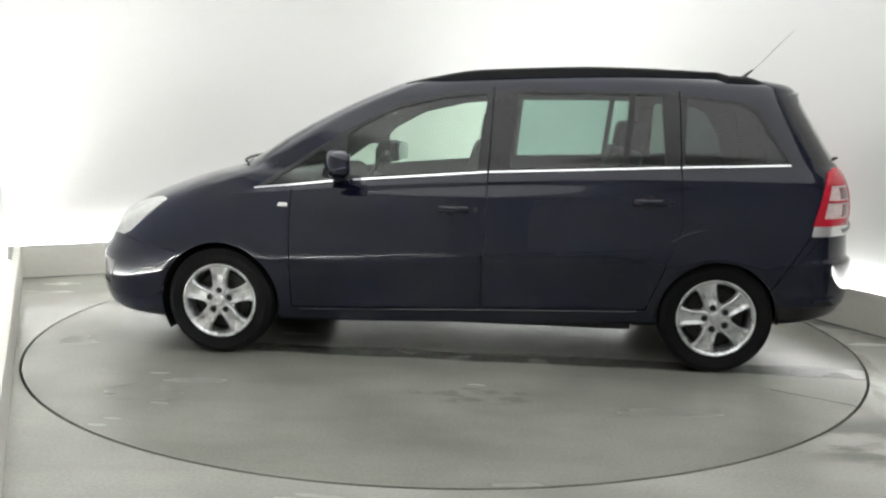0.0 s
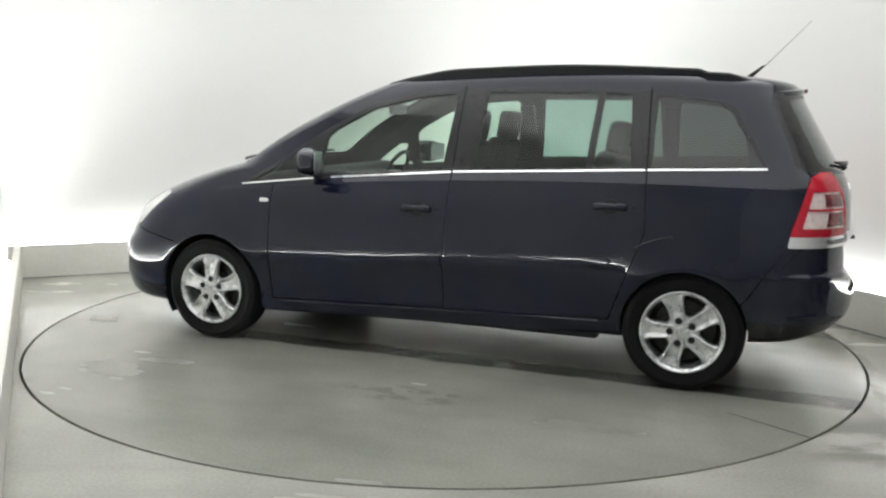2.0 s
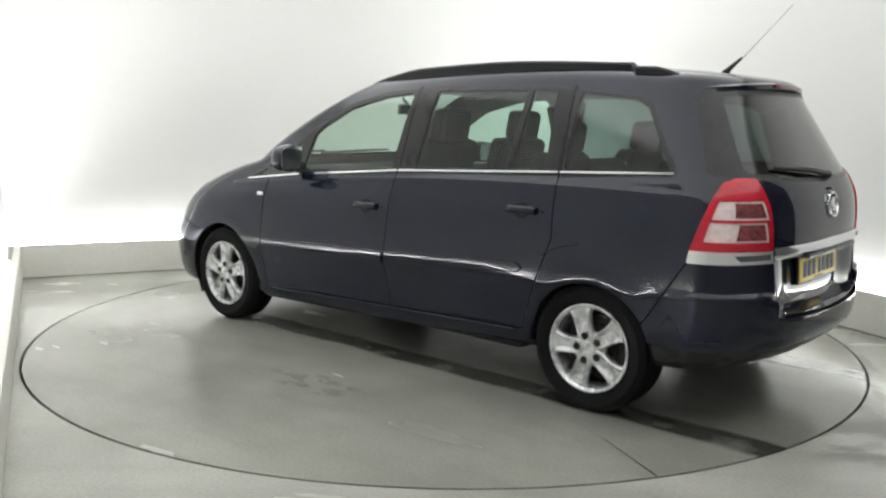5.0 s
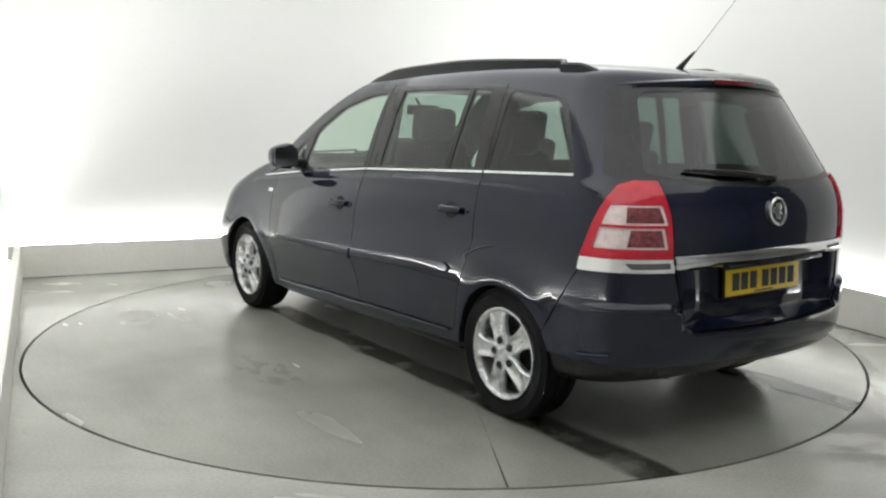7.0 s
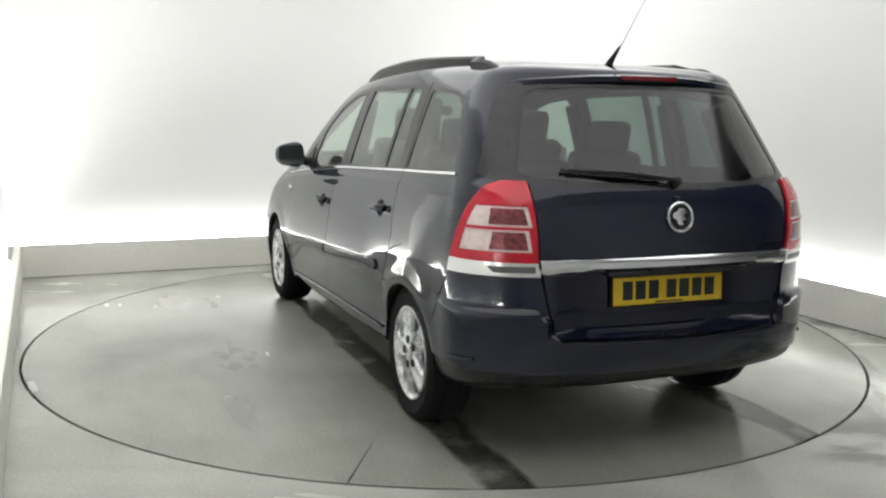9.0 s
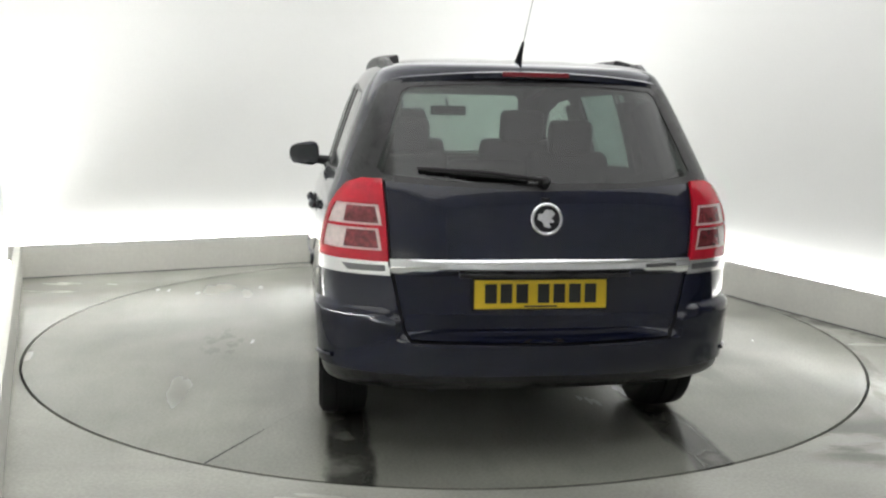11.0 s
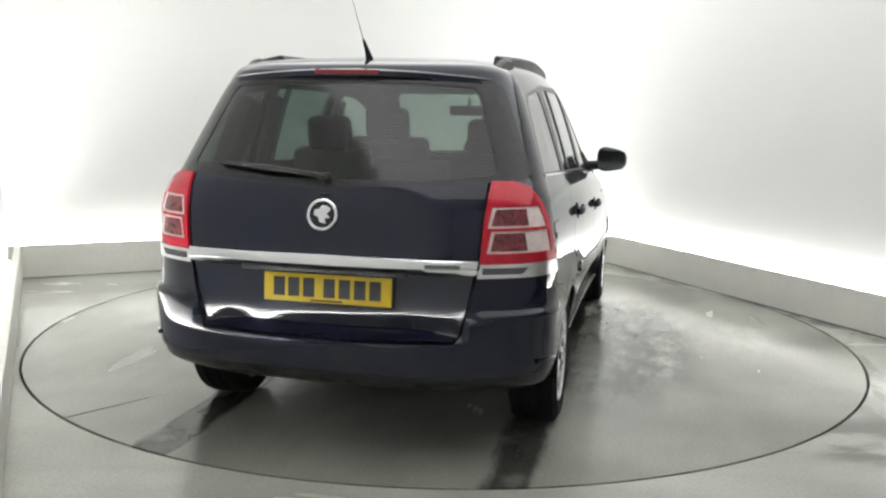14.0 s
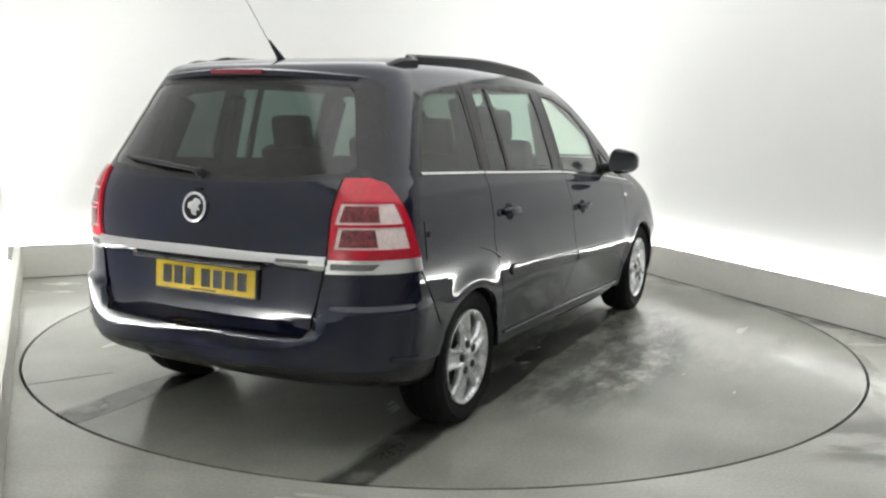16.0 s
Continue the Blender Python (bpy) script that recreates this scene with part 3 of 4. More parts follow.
    # narrow gaps between the panels
    g, w = R["gap"], 0.006
    band(bm, (0.946, 0.285), (0.946, 0.952), w, g, extra=side)
    band(bm, (-0.12, 0.312), (-0.146, 1.07), w, g, extra=side)
    band(bm, (-0.146, 1.07), (-0.160, 1.53), w, g, extra=side)
    band(bm, (-1.19, 0.80), (-1.178, 1.118), w, g, extra=side)
    band(bm, (-1.178, 1.118), (-1.165, 1.52), w, g, extra=side)
    band(bm, (-1.02, 0.337), (-1.19, 0.80), w, g, extra=side)
    band(bm, (-1.02, 0.337), (0.946, 0.285), w, g, extra=side)
    band(bm, (-1.69, 0.50), (-1.86, 0.772), w, g, extra=side)
    band(bm, (-1.60, 0.40), (-1.69, 0.50), w, g, extra=side)
    band(bm, (1.60, 0.585), (1.96, 0.655), w, g, extra=side)
    back = beyond("x", -1.8, False)
    for a, b in (((-0.1, 0.518), (0.505, 0.524)), ((0.505, 0.524), (0.532, 0.556)), ((0.532, 0.556), (0.572, 0.76)), ((0.572, 0.76), (0.583, 0.80))):
        band(bm, a, b, 0.012, g, "yz", back, {R["rear_bumper"], R["tailgate"]})
    for a, b in (((0.583, 0.80), (0.605, 1.121)), ((-0.1, 1.513), (0.30, 1.510)), ((0.30, 1.510), (0.545, 1.497))):
        band(bm, a, b, 0.009, g, "yz", back)
    # bright line under the windows, in lengths that end at the gaps
    for a, b in ((0, 1), (1, 2), (2, 3), (3, 4)):
        (x0, z0), (x1, z1) = belt[a], belt[b]
        s = 0.006 / max(x1 - x0, 0.1)
        band(bm, (x0 + s * (x1 - x0), z0 + s * (z1 - z0)), (x1 - s * (x1 - x0), z1 - s * (z1 - z0)), 0.010, R["belt_trim"], extra=side)
    # rubbing strips on the doors
    cut(bm, outline("xz", (0.925, 0.535), (0.910, 0.575), (0.86, 0.588), (-0.118, 0.622), (-0.118, 0.562)) + side, R["moulding"], {R["front_door"]})
    cut(bm, outline("xz", (-0.142, 0.622), (-0.142, 0.562), (-1.01, 0.622), (-1.035, 0.645), (-1.00, 0.672)) + side, R["moulding"], {R["rear_door"]})
    # wheel openings
    for wx, r in ((WHEEL_F, 0.337), (WHEEL_R, 0.315)):
        cut(bm, outline("xz", *circle(wx, HUB_Z, r)) + side, R["hole"])
        cut(bm, outline("xz", (wx - r * 0.97, 0.0), (wx + r * 0.97, 0.0), (wx + r * 0.99, HUB_Z - 0.04), (wx - r * 0.99, HUB_Z - 0.04)) + side, R["hole"])


def take(bm, labels, both=False, mirror=False, lift=0.0, thick=0.004, keep=None):
    """A mesh of the regions named, lifted off the skin, with thickness."""
    layer = bm.faces.layers.int["region"]
    ids = {REGION[n] for n in labels}
    out = bmesh.new()

    def put(v, sign, off):
        c = v.co + v.normal * off
        return out.verts.new((c.x, 0.0 if v.co.y < 1e-4 else sign * c.y, c.z))

    chosen = [f for f in bm.faces if f[layer] in ids and (keep is None or keep(f.calc_center_median()))]
    inside = set(chosen)
    for sign in ((1, -1) if both else ((-1,) if mirror else (1,))):
        outer, inner = {}, {}
        for f in chosen:
            for v in f.verts:
                if v not in outer:
                    outer[v] = put(v, sign, lift)
                    if thick:
                        inner[v] = put(v, sign, lift - thick)

        def face(vs):
            try:
                out.faces.new(vs if sign > 0 else vs[::-1])
            except ValueError:
                pass

        for f in chosen:
            face([outer[v] for v in f.verts])
            if thick:
                face([inner[v] for v in f.verts][::-1])
                for loop in f.loops:
                    p, q = loop.vert, loop.link_loop_next.vert
                    if sum(g in inside for g in loop.edge.link_faces) == 1 and not (p.co.y < 1e-4 and q.co.y < 1e-4):
                        face([outer[p], inner[p], inner[q], outer[q]])
    if both:
        bmesh.ops.remove_doubles(out, verts=[v for v in out.verts if abs(v.co.y) < 1e-4], dist=1e-4)
    out.normal_update()
    return out


CAR = new("car")
tagged(CAR, "dark blue five-door people carrier standing on the turntable", "car")


def build_body():
    bm = shell()
    cut_shell(bm)
    bm.normal_update()
    paint = M_PAINT
    for name, both, mat, lift, thick, label in (
        ("front_bumper", True, paint, 0, 0.005, ""), ("bonnet", True, paint, 0, 0.005, ""), ("roof", True, paint, 0, 0.005, ""),
        ("tailgate", True, paint, 0, 0.005, "dark blue tailgate"), ("rear_bumper", True, paint, 0.004, 0.008, ""),
        ("rear_valance", True, M_TRIM, -0.004, 0.006, "satin black lower lip of the rear bumper"),
        ("windscreen", True, M_GLASS, -0.004, 0, "clear tinted windscreen"), ("back_window", True, M_DEEP, -0.003, 0, "dark tinted rear window"),
        ("fender", False, paint, 0, 0.005, ""), ("front_door", False, paint, 0, 0.005, ""), ("rear_door", False, paint, 0, 0.005, ""),
        ("quarter_panel", False, paint, 0, 0.005, ""), ("sill", False, M_PAINT, 0, 0.005, ""),
        ("pillar", False, M_TRIM, 0, 0.006, "black window surround"),
        ("front_window", False, M_GLASS, -0.005, 0, "tinted side window"), ("rear_window", False, M_PRIVACY, -0.005, 0, "tinted side window"),
        ("rear_side_glass", False, M_PRIVACY, -0.005, 0, ""), ("quarter_window", False, M_DEEP, -0.003, 0, "dark tinted side window"),
        ("front_quarter_glass", False, M_GLASS, -0.004, 0, ""),
        ("headlamp", False, M_HEAD, 0.004, 0.006, "clear plastic headlamp"),
        ("back_surround", True, M_TRIM, 0, 0.005, "black border of the rear window"),
        ("fog_recess", False, M_BLACK, -0.012, 0.004, "black fog lamp recess"),
        ("tail_bar", True, M_CHROME, 0.020, 0.022, "broad chrome bar across the tailgate"),
        ("tail_lamp", False, M_RED, 0.012, 0.012, "red and clear tail lamp"),
        ("lamp_clear", False, M_TAIL, 0.007, 0.006, "clear lens of the tail lamp"),
        ("lamp_reflector", False, M_REFLECT, 0.009, 0.006, "smoky red lens of the tail lamp"),
        ("tail_chrome", False, M_SATIN, 0.012, 0.012, "chrome strip under the tail lamp"),
        ("tail_reflection", False, M_STEEL, 0.010, 0.010, "dark patch painted as a reflection in the chrome strip"),
        ("belt_trim", False, M_CHROME, 0.006, 0.006, "thin chrome strip under the windows"),
        ("moulding", False, paint, 0.010, 0.013, "body-coloured rubbing strip"),
    ):
        for mirror in ((False,) if both else (False, True)):
            piece = take(bm, [name], both, mirror, lift, thick)
            if name == "tail_bar":
                # the bar's face is rounded and leans back a little
                for v in piece.verts:
                    v.co.x += 0.16 * (v.co.z - 0.812) + 11.0 * (v.co.z - 0.812) ** 2
            if name == "moulding":
                piece.normal_update()
                rim = [e for e in piece.edges if len(e.link_faces) == 2 and e.calc_face_angle(0) > 1.0]
                bmesh.ops.bevel(piece, geom=rim, offset=0.003, segments=2, affect="EDGES", profile=0.5, clamp_overlap=True)
            if piece.faces:
                ob = part(name, piece, mat, CAR, label)
                if mat in (M_GLASS, M_PRIVACY, M_DEEP):
                    ob.visible_shadow = False
            else:
                piece.free()
    # inner lining, which also closes the gaps
    solid = [n for n in REGION if n not in ("hole", "front_window", "rear_window", "rear_side_glass", "quarter_window", "front_quarter_glass", "windscreen", "back_window")]
    part("inner_lining", take(bm, solid, True, False, -0.022, 0, lambda c: c.z > 0.5 or abs(c.x) < 1.0 or abs(c.x) > 1.75), M_LINER, CAR, "dark grey inner lining")
    return bm


SKIN = build_body()


# ---- wheels ----
def build_wheel():
    """A wheel whose outer face looks along +y, centred on its hub."""
    root = bpy.data.objects.new("wheel", None)
    scene.collection.objects.link(root)
    tyre = [(0.205, -0.175), (0.225, -0.195), (0.262, -0.205), (0.292, -0.195), (0.303, -0.175), (0.306, -0.14), (0.306, -0.135), (0.299, -0.133), (0.299, -0.125), (0.306, -0.123),
            (0.3065, -0.075), (0.299, -0.073), (0.299, -0.065), (0.306, -0.063), (0.303, -0.028), (0.296, -0.008), (0.272, 0.006), (0.268, 0.009), (0.262, 0.006), (0.236, 0.004), (0.218, -0.004), (0.205, -0.018), (0.200, -0.05), (0.200, -0.16), (0.205, -0.175)]
    part("tyre", revolve(tyre, 64), M_TYRE, root, "black rubber tyre")
    rim = [(0.205, -0.02), (0.211, -0.006), (0.211, 0.002), (0.205, 0.004), (0.196, -0.002), (0.188, -0.012), (0.184, -0.05), (0.180, -0.17)]
    part("rim_edge", revolve(rim, 64), M_SILVER, root, "silver wheel cover edge")
    part("brake_drum", revolve([(0.0, -0.055), (0.11, -0.055), (0.115, -0.07), (0.155, -0.075), (0.16, -0.10), (0.185, -0.11)], 40), M_DARK_STEEL, root, "dull dark steel wheel disc")
    # five broad spokes, each a raised wedge with a dished middle
    for k in range(5):
        a = radians(90 + 72 * k)
        bm = bmesh.new()
        across = 21
        rows = []
        for r, half, y, dish in ((0.034, 0.022, 0.000, 0.0), (0.056, 0.036, 0.001, 0.001), (0.074, 0.040, 0.004, 0.006), (0.105, 0.041, 0.006, 0.020), (0.140, 0.044, 0.005, 0.022), (0.170, 0.051, 0.001, 0.016), (0.190, 0.064, -0.004, 0.003), (0.200, 0.074, -0.008, 0.0)):
            row = []
            for i in range(across):
                s = 2 * i / (across - 1) - 1
                drop = 0.016 * abs(s) ** 12 + dish * (1 - ease(0.38, 0.80, abs(s)))
                row.append((Vector((s * half, y - drop, math.sqrt(max(r * r - (s * half) ** 2, 0)))), Vector((s * half, y - 0.035, math.sqrt(max(r * r - (s * half) ** 2, 0))))))
            rows.append(row)
        turn = Matrix.Rotation(a - math.pi / 2, 3, "Y")
        front = [[bm.verts.new(turn @ p) for p, q in row] for row in rows]
        back = [[bm.verts.new(turn @ q) for p, q in row] for row in rows]
        for g in (front, back):
            for p, q in zip(g, g[1:]):
                for i in range(across - 1):
                    bm.faces.new((p[i], p[i + 1], q[i + 1], q[i]))
        for p, q, u, v in zip(front, front[1:], back, back[1:]):
            for i in (0, across - 1):
                bm.faces.new((p[i], q[i], v[i], u[i]))
        bmesh.ops.recalc_face_normals(bm, faces=bm.faces[:])
        part("spoke", bm, M_SILVER, root)
        # bolt in its dark socket at the foot of the spoke
        b = a
        c = Vector((0.060 * math.cos(b), 0, 0.060 * math.sin(b)))
        part("wheel_bolt", merge(revolve([(0.0, 0.003), (0.007, 0.003), (0.008, 0.001), (0.008, -0.03)], 10, Matrix.Translation(c)), revolve([(0.0, 0.0045), (0.0160, 0.0050), (0.0180, 0.003), (0.0180, -0.03)], 12, Matrix.Translation(c))), M_BLACK, root, "dark wheel bolt")
    hub = merge(revolve([(0.0, 0.006), (0.029, 0.007), (0.035, 0.003), (0.036, -0.006), (0.046, -0.008), (0.050, -0.03)], 32), revolve([(0.012, 0.0062), (0.014, 0.0075), (0.018, 0.0075), (0.020, 0.0058)], 24))
    part("hub_cap", hub, M_SILVER, root, "silver wheel centre cap")
    part("cover_web", revolve([(0.046, -0.012), (0.085, -0.014), (0.088, -0.03)], 40), M_SILVER, root)
    return root


def build_wheels():
    first = build_wheel()
    first.parent = CAR
    turns = (0, 18, 0, 10)
    for k, (x, y, flip) in enumerate(((WHEEL_F, 0.900, 0), (WHEEL_R, 0.845, 0), (WHEEL_F, -0.900, 180), (WHEEL_R, -0.845, 180))):
        m = pose(x, y, HUB_Z, 0, 0, flip) @ pose(0, 0, 0, 0, turns[k], 0)
        if k == 0:
            first.matrix_basis = m
        else:
            copy_thing(first, m)


build_wheels()


def build_underbody():
    pan = merge(box(3.3, 1.16, 0.13, pose(0.05, 0, 0.25), 0.03), box(1.86, 1.52, 0.11, pose(-0.03, 0, 0.255), 0.03))
    part("floor_pan", pan, M_BLACK, CAR, "black underbody")
    for x, r in ((WHEEL_F, 0.345), (WHEEL_R, 0.323)):
        for s in (1, -1):
            bm = bmesh.new()
            rings = []
            for i in range(25):
                low = -30 if x > 0 else -4
                a = radians(low + (184 - low) * i / 24)
                rings.append([bm.verts.new((x + r * math.cos(a), s * y, HUB_Z + r * math.sin(a))) for y in (0.882 if x > 0 else 0.852, 0.80, 0.62, 0.56)])
            for p, q in zip(rings, rings[1:]):
                for j in range(3):
                    bm.faces.new((p[j], p[j + 1], q[j + 1], q[j]))
            bm.faces.new([p[3] for p in rings])
            part("wheel_arch_liner", bm, M_TYRE, CAR, "black wheel arch liner")


build_underbody()


# ---- fittings on the car ----
from mathutils.bvhtree import BVHTree

SURFACE = BVHTree.FromBMesh(SKIN)


def on_side(x, z):
    """Place and normal on the left flank."""
    p, n, i, d = SURFACE.ray_cast(Vector((x, 1.6, z)), Vector((0, -1, 0)))
    return p, n


def on_rear(y, z):
    p, n, i, d = SURFACE.ray_cast(Vector((-3.2, max(abs(y), 0.004), z)), Vector((1, 0, 0)))
    if y < 0:
        p, n = Vector((p.x, -p.y, p.z)), Vector((n.x, -n.y, n.z))
    return p, n


def on_roof(x, y):
    p, n, i, d = SURFACE.ray_cast(Vector((x, max(y, 0.004), 2.5)), Vector((0, 0, -1)))
    return p, n


def flipped(bm):
    """Mirrors a bmesh from the left to the right of the car."""
    bmesh.ops.transform(bm, matrix=Matrix.Diagonal((1, -1, 1, 1)), verts=bm.verts[:])
    bmesh.ops.reverse_faces(bm, faces=bm.faces[:])
    return bm


def both_sides(name, make, mat, label="", parents=None):
    out = []
    for k in (0, 1):
        bm = make() if k == 0 else flipped(make())
        out.append(part(name, bm, mat, parents[k] if parents else CAR, label))
    return out


def facing(p, n, up=Vector((0, 0, 1))):
    """A frame at p whose y axis looks along n."""
    x = n.cross(up).normalized()
    z = x.cross(n).normalized()
    m = Matrix((x, n, z)).transposed().to_4x4()
    m.translation = p
    return m


def roof_rail():
    pts = []
    for i in range(41):
        s = i / 40
        x = 0.36 - 2.05 * s
        y = 0.50 + 0.075 * math.sin(math.pi * min(s * 1.15, 1.0)) ** 0.6 if s < 0.87 else 0.575 - 0.03 * (s - 0.87) / 0.13
        p, n = on_roof(x, y)
        h = (0.040 - 0.014 * ease(0.45, 0.85, s)) * ease(0, 0.22, s) * ease(1.0, 0.92, s) - 0.010 - 0.014 * ease(0.92, 1.0, s)
        pts.append(Vector((x, y, p.z + h)))
    bm = bmesh.new()
    rings = []
    for p in pts:
        rings.append([bm.verts.new(p + Vector((0, dy, dz))) for dy, dz in ((-0.016, -0.058), (-0.018, 0.002), (-0.010, 0.013), (0.008, 0.013), (0.018, 0.003), (0.020, -0.058))])
    for a, b in zip(rings, rings[1:]):
        for k in range(6):
            bm.faces.new((a[k], b[k], b[(k + 1) % 6], a[(k + 1) % 6]))
    bm.faces.new(rings[0])
    bm.faces.new(rings[-1][::-1])
    bmesh.ops.recalc_face_normals(bm, faces=bm.faces[:])
    return bm


both_sides("roof_rail", roof_rail, M_BLACK, "black roof rail")


def mirror_parts():
    centre = Vector((0.645, 0.958, 1.098))

    def housing():
        bm = bmesh.new()
        bmesh.ops.create_uvsphere(bm, u_segments=28, v_segments=18, radius=1.0)
        for v in bm.verts:
            c = v.co
            r = (abs(c.x) ** 3.2 + abs(c.y) ** 3.2 + abs(c.z) ** 3.2) ** (1 / 3.2)
            c = c / r
            x = c.x * (0.085 if c.x > 0 else 0.045)
            y = c.y * 0.098
            z = c.z * (0.076 - 0.016 * c.y)
            v.co = centre + Vector((x - 0.04 * c.y, y, z))
        return bm

    def glass():
        return prism([(-0.088, -0.058), (-0.095, 0.0), (-0.082, 0.056), (0.06, 0.062), (0.088, 0.05), (0.09, -0.04), (0.07, -0.062)], 0.004, Matrix.Translation(centre + Vector((-0.048, 0, 0))) @ pose(0, 0, 0, 0, 0, 90 + 14))

    def arm():
        p, n = on_side(0.70, 1.05)
        return tube([p + Vector((0.01, -0.02, -0.005)), p + Vector((0.005, 0.03, 0.0)), centre + Vector((0.02, -0.06, -0.035))], 0.036, 12, 0.8)

    def sail():
        p, n = on_side(0.72, 1.06)
        return prism([(-0.06, -0.055), (0.06, -0.045), (0.05, 0.06), (0.035, 0.085)], 0.018, facing(p + n * -0.002, n), 0.004)

    shells = both_sides("door_mirror", housing, M_PAINT, "dark glossy door mirror")
    for k, ob in enumerate(shells):
        for nm, mk, mat, lb in (("mirror_glass", glass, M_MIRROR, "silvered mirror glass"), ("mirror_arm", arm, M_BLACK, ""), ("mirror_base", sail, M_BLACK, "")):
            part(nm, mk() if k == 0 else flipped(mk()), mat, ob, lb)


mirror_parts()


def handle_parts():
    for x, z in ((0.035, 0.862), (-1.010, 0.924)):
        p, n = on_side(x, z)
        m = facing(p, n)

        def bowl():
            # almost flat disc; the recess's shade is put into its black colour
            bm = bmesh.new()
            rings = []
            for r, h in ((1.0, 0.0015), (0.93, 0.003), (0.80, 0.002), (0.5, 0.0005), (0.02, 0.0)):
                rings.append([bm.verts.new(m @ Vector((0.046 * r * math.cos(a), h, 0.040 * r * math.sin(a)))) for a in (2 * math.pi * k / 24 for k in range(24))])
            for a, b in zip(rings, rings[1:]):
                for k in range(24):
                    bm.faces.new((a[k], a[(k + 1) % 24], b[(k + 1) % 24], b[k]))
            bmesh.ops.recalc_face_normals(bm, faces=bm.faces[:])
            return bm

        def bar():
            # arched grip with thick ends
            bm = bmesh.new()
            rings = []
            for i in range(17):
                s = 2 * i / 16 - 1
                y = 0.034 - 0.022 * abs(s) ** 3
                w = 0.013 + 0.004 * abs(s) ** 2 - 0.006 * max(abs(s) - 0.85, 0) / 0.15
                rings.append([bm.verts.new(m @ Vector((s * 0.084, y + 0.010 * math.sin(a), 1.3 * w * math.cos(a)))) for a in (2 * math.pi * k / 10 for k in range(10))])
            for a, b in zip(rings, rings[1:]):
                for k in range(10):
                    bm.faces.new((a[k], a[(k + 1) % 10], b[(k + 1) % 10], b[k]))
            bm.faces.new(rings[0])
            bm.faces.new(rings[-1])
            bmesh.ops.recalc_face_normals(bm, faces=bm.faces[:])
            return bm

        def lock():
            return revolve([(0.0, 0.006), (0.009, 0.006), (0.011, 0.0)], 14, m @ Matrix.Translation((0.118 if m.col[0].x < 0 else -0.118, 0, 0.0)))

        grips = both_sides("door_handle", bar, M_PAINT, "body-coloured door handle")
        both_sides("handle_recess_shade", bowl, M_GAP, "black disc drawn as the shaded handle recess", grips)
        both_sides("lock", lock, M_BLACK, "black door lock", grips)


handle_parts()


def side_marks():
    p, n = on_side(0.988, 0.862)
    m = facing(p, n)
    both_sides("side_indicator", lambda: prism([(-0.026, -0.011), (0.026, -0.012), (0.030, 0.0), (0.024, 0.012), (-0.024, 0.011), (-0.029, 0.0)], 0.007, m, 0.003), M_CLEAR, "small clear side indicator")
    # bright edge of the sill
    def sill_edge():
        pts = []
        for i in range(21):
            x = 0.90 - 1.87 * i / 20
            p, n = on_side(x, 0.272 + 0.054 * i / 20)
            pts.append(p + n * 0.004)
        return tube(pts, 0.006, 6)
    both_sides("sill_trim", sill_edge, M_PAINT, "raised sill edge")
    # filler flap on the right rear flank
    def flap():
        bm = bmesh.new()
        rows = []
        for i in range(9):
            row = []
            for j in range(9):
                p, n = on_side(-1.66 - 0.15 * i / 8, 0.80 + 0.15 * j / 8)
                row.append(bm.verts.new(p + n * 0.0025))
            rows.append(row)
        for a, b in zip(rows, rows[1:]):
            for j in range(8):
                bm.faces.new((a[j], b[j], b[j + 1], a[j + 1]))
        bmesh.ops.recalc_face_normals(bm, faces=bm.faces[:])
        return bm
    part("filler_flap", flipped(flap()), M_PAINT, CAR, "dark blue fuel filler flap")
    p, n = on_side(-1.79, 0.90)
    part("filler_catch", flipped(revolve([(0.0, 0.005), (0.012, 0.005), (0.014, 0.0)], 14, facing(p, n))), M_GAP, CAR, "dark filler catch")
    # body-coloured beads added low on the rear bumper's corners to catch a highlight
    def slot():
        pts = [on_side(-1.885 - 0.12 * i / 6, 0.425 + 0.002 * i) for i in range(7)]
        return tube([p + n * 0.007 for p, n in pts], 0.009, 8)
    both_sides("bumper_bead", slot, M_PAINT)
    # shut line of the wing over the rear wheel
    def crease():
        pts = [on_side(WHEEL_R + 0.49 * math.cos(a), HUB_Z + 0.49 * math.sin(a)) for a in (radians(82 - 2 * i) for i in range(13))]
        return tube([p - n * 0.0005 for p, n in pts], 0.0045, 6)
    both_sides("arch_crease", crease, M_PAINT)


side_marks()


def front_wipers():
    for y0, y1 in ((0.60, 0.02), (0.02, -0.56)):
        pts = []
        for i in range(9):
            y = y0 + (y1 - y0) * i / 8
            p, n, k, d = SURFACE.ray_cast(Vector((3.0, max(abs(y), 0.004), 1.072 + 0.018 * i / 8)), Vector((-1, 0, 0)))
            pts.append(Vector((p.x + 0.016, y, p.z + 0.010)))
        part("front_wiper", tube(pts, 0.009, 6), M_BLACK, CAR, "black front wiper")


front_wipers()


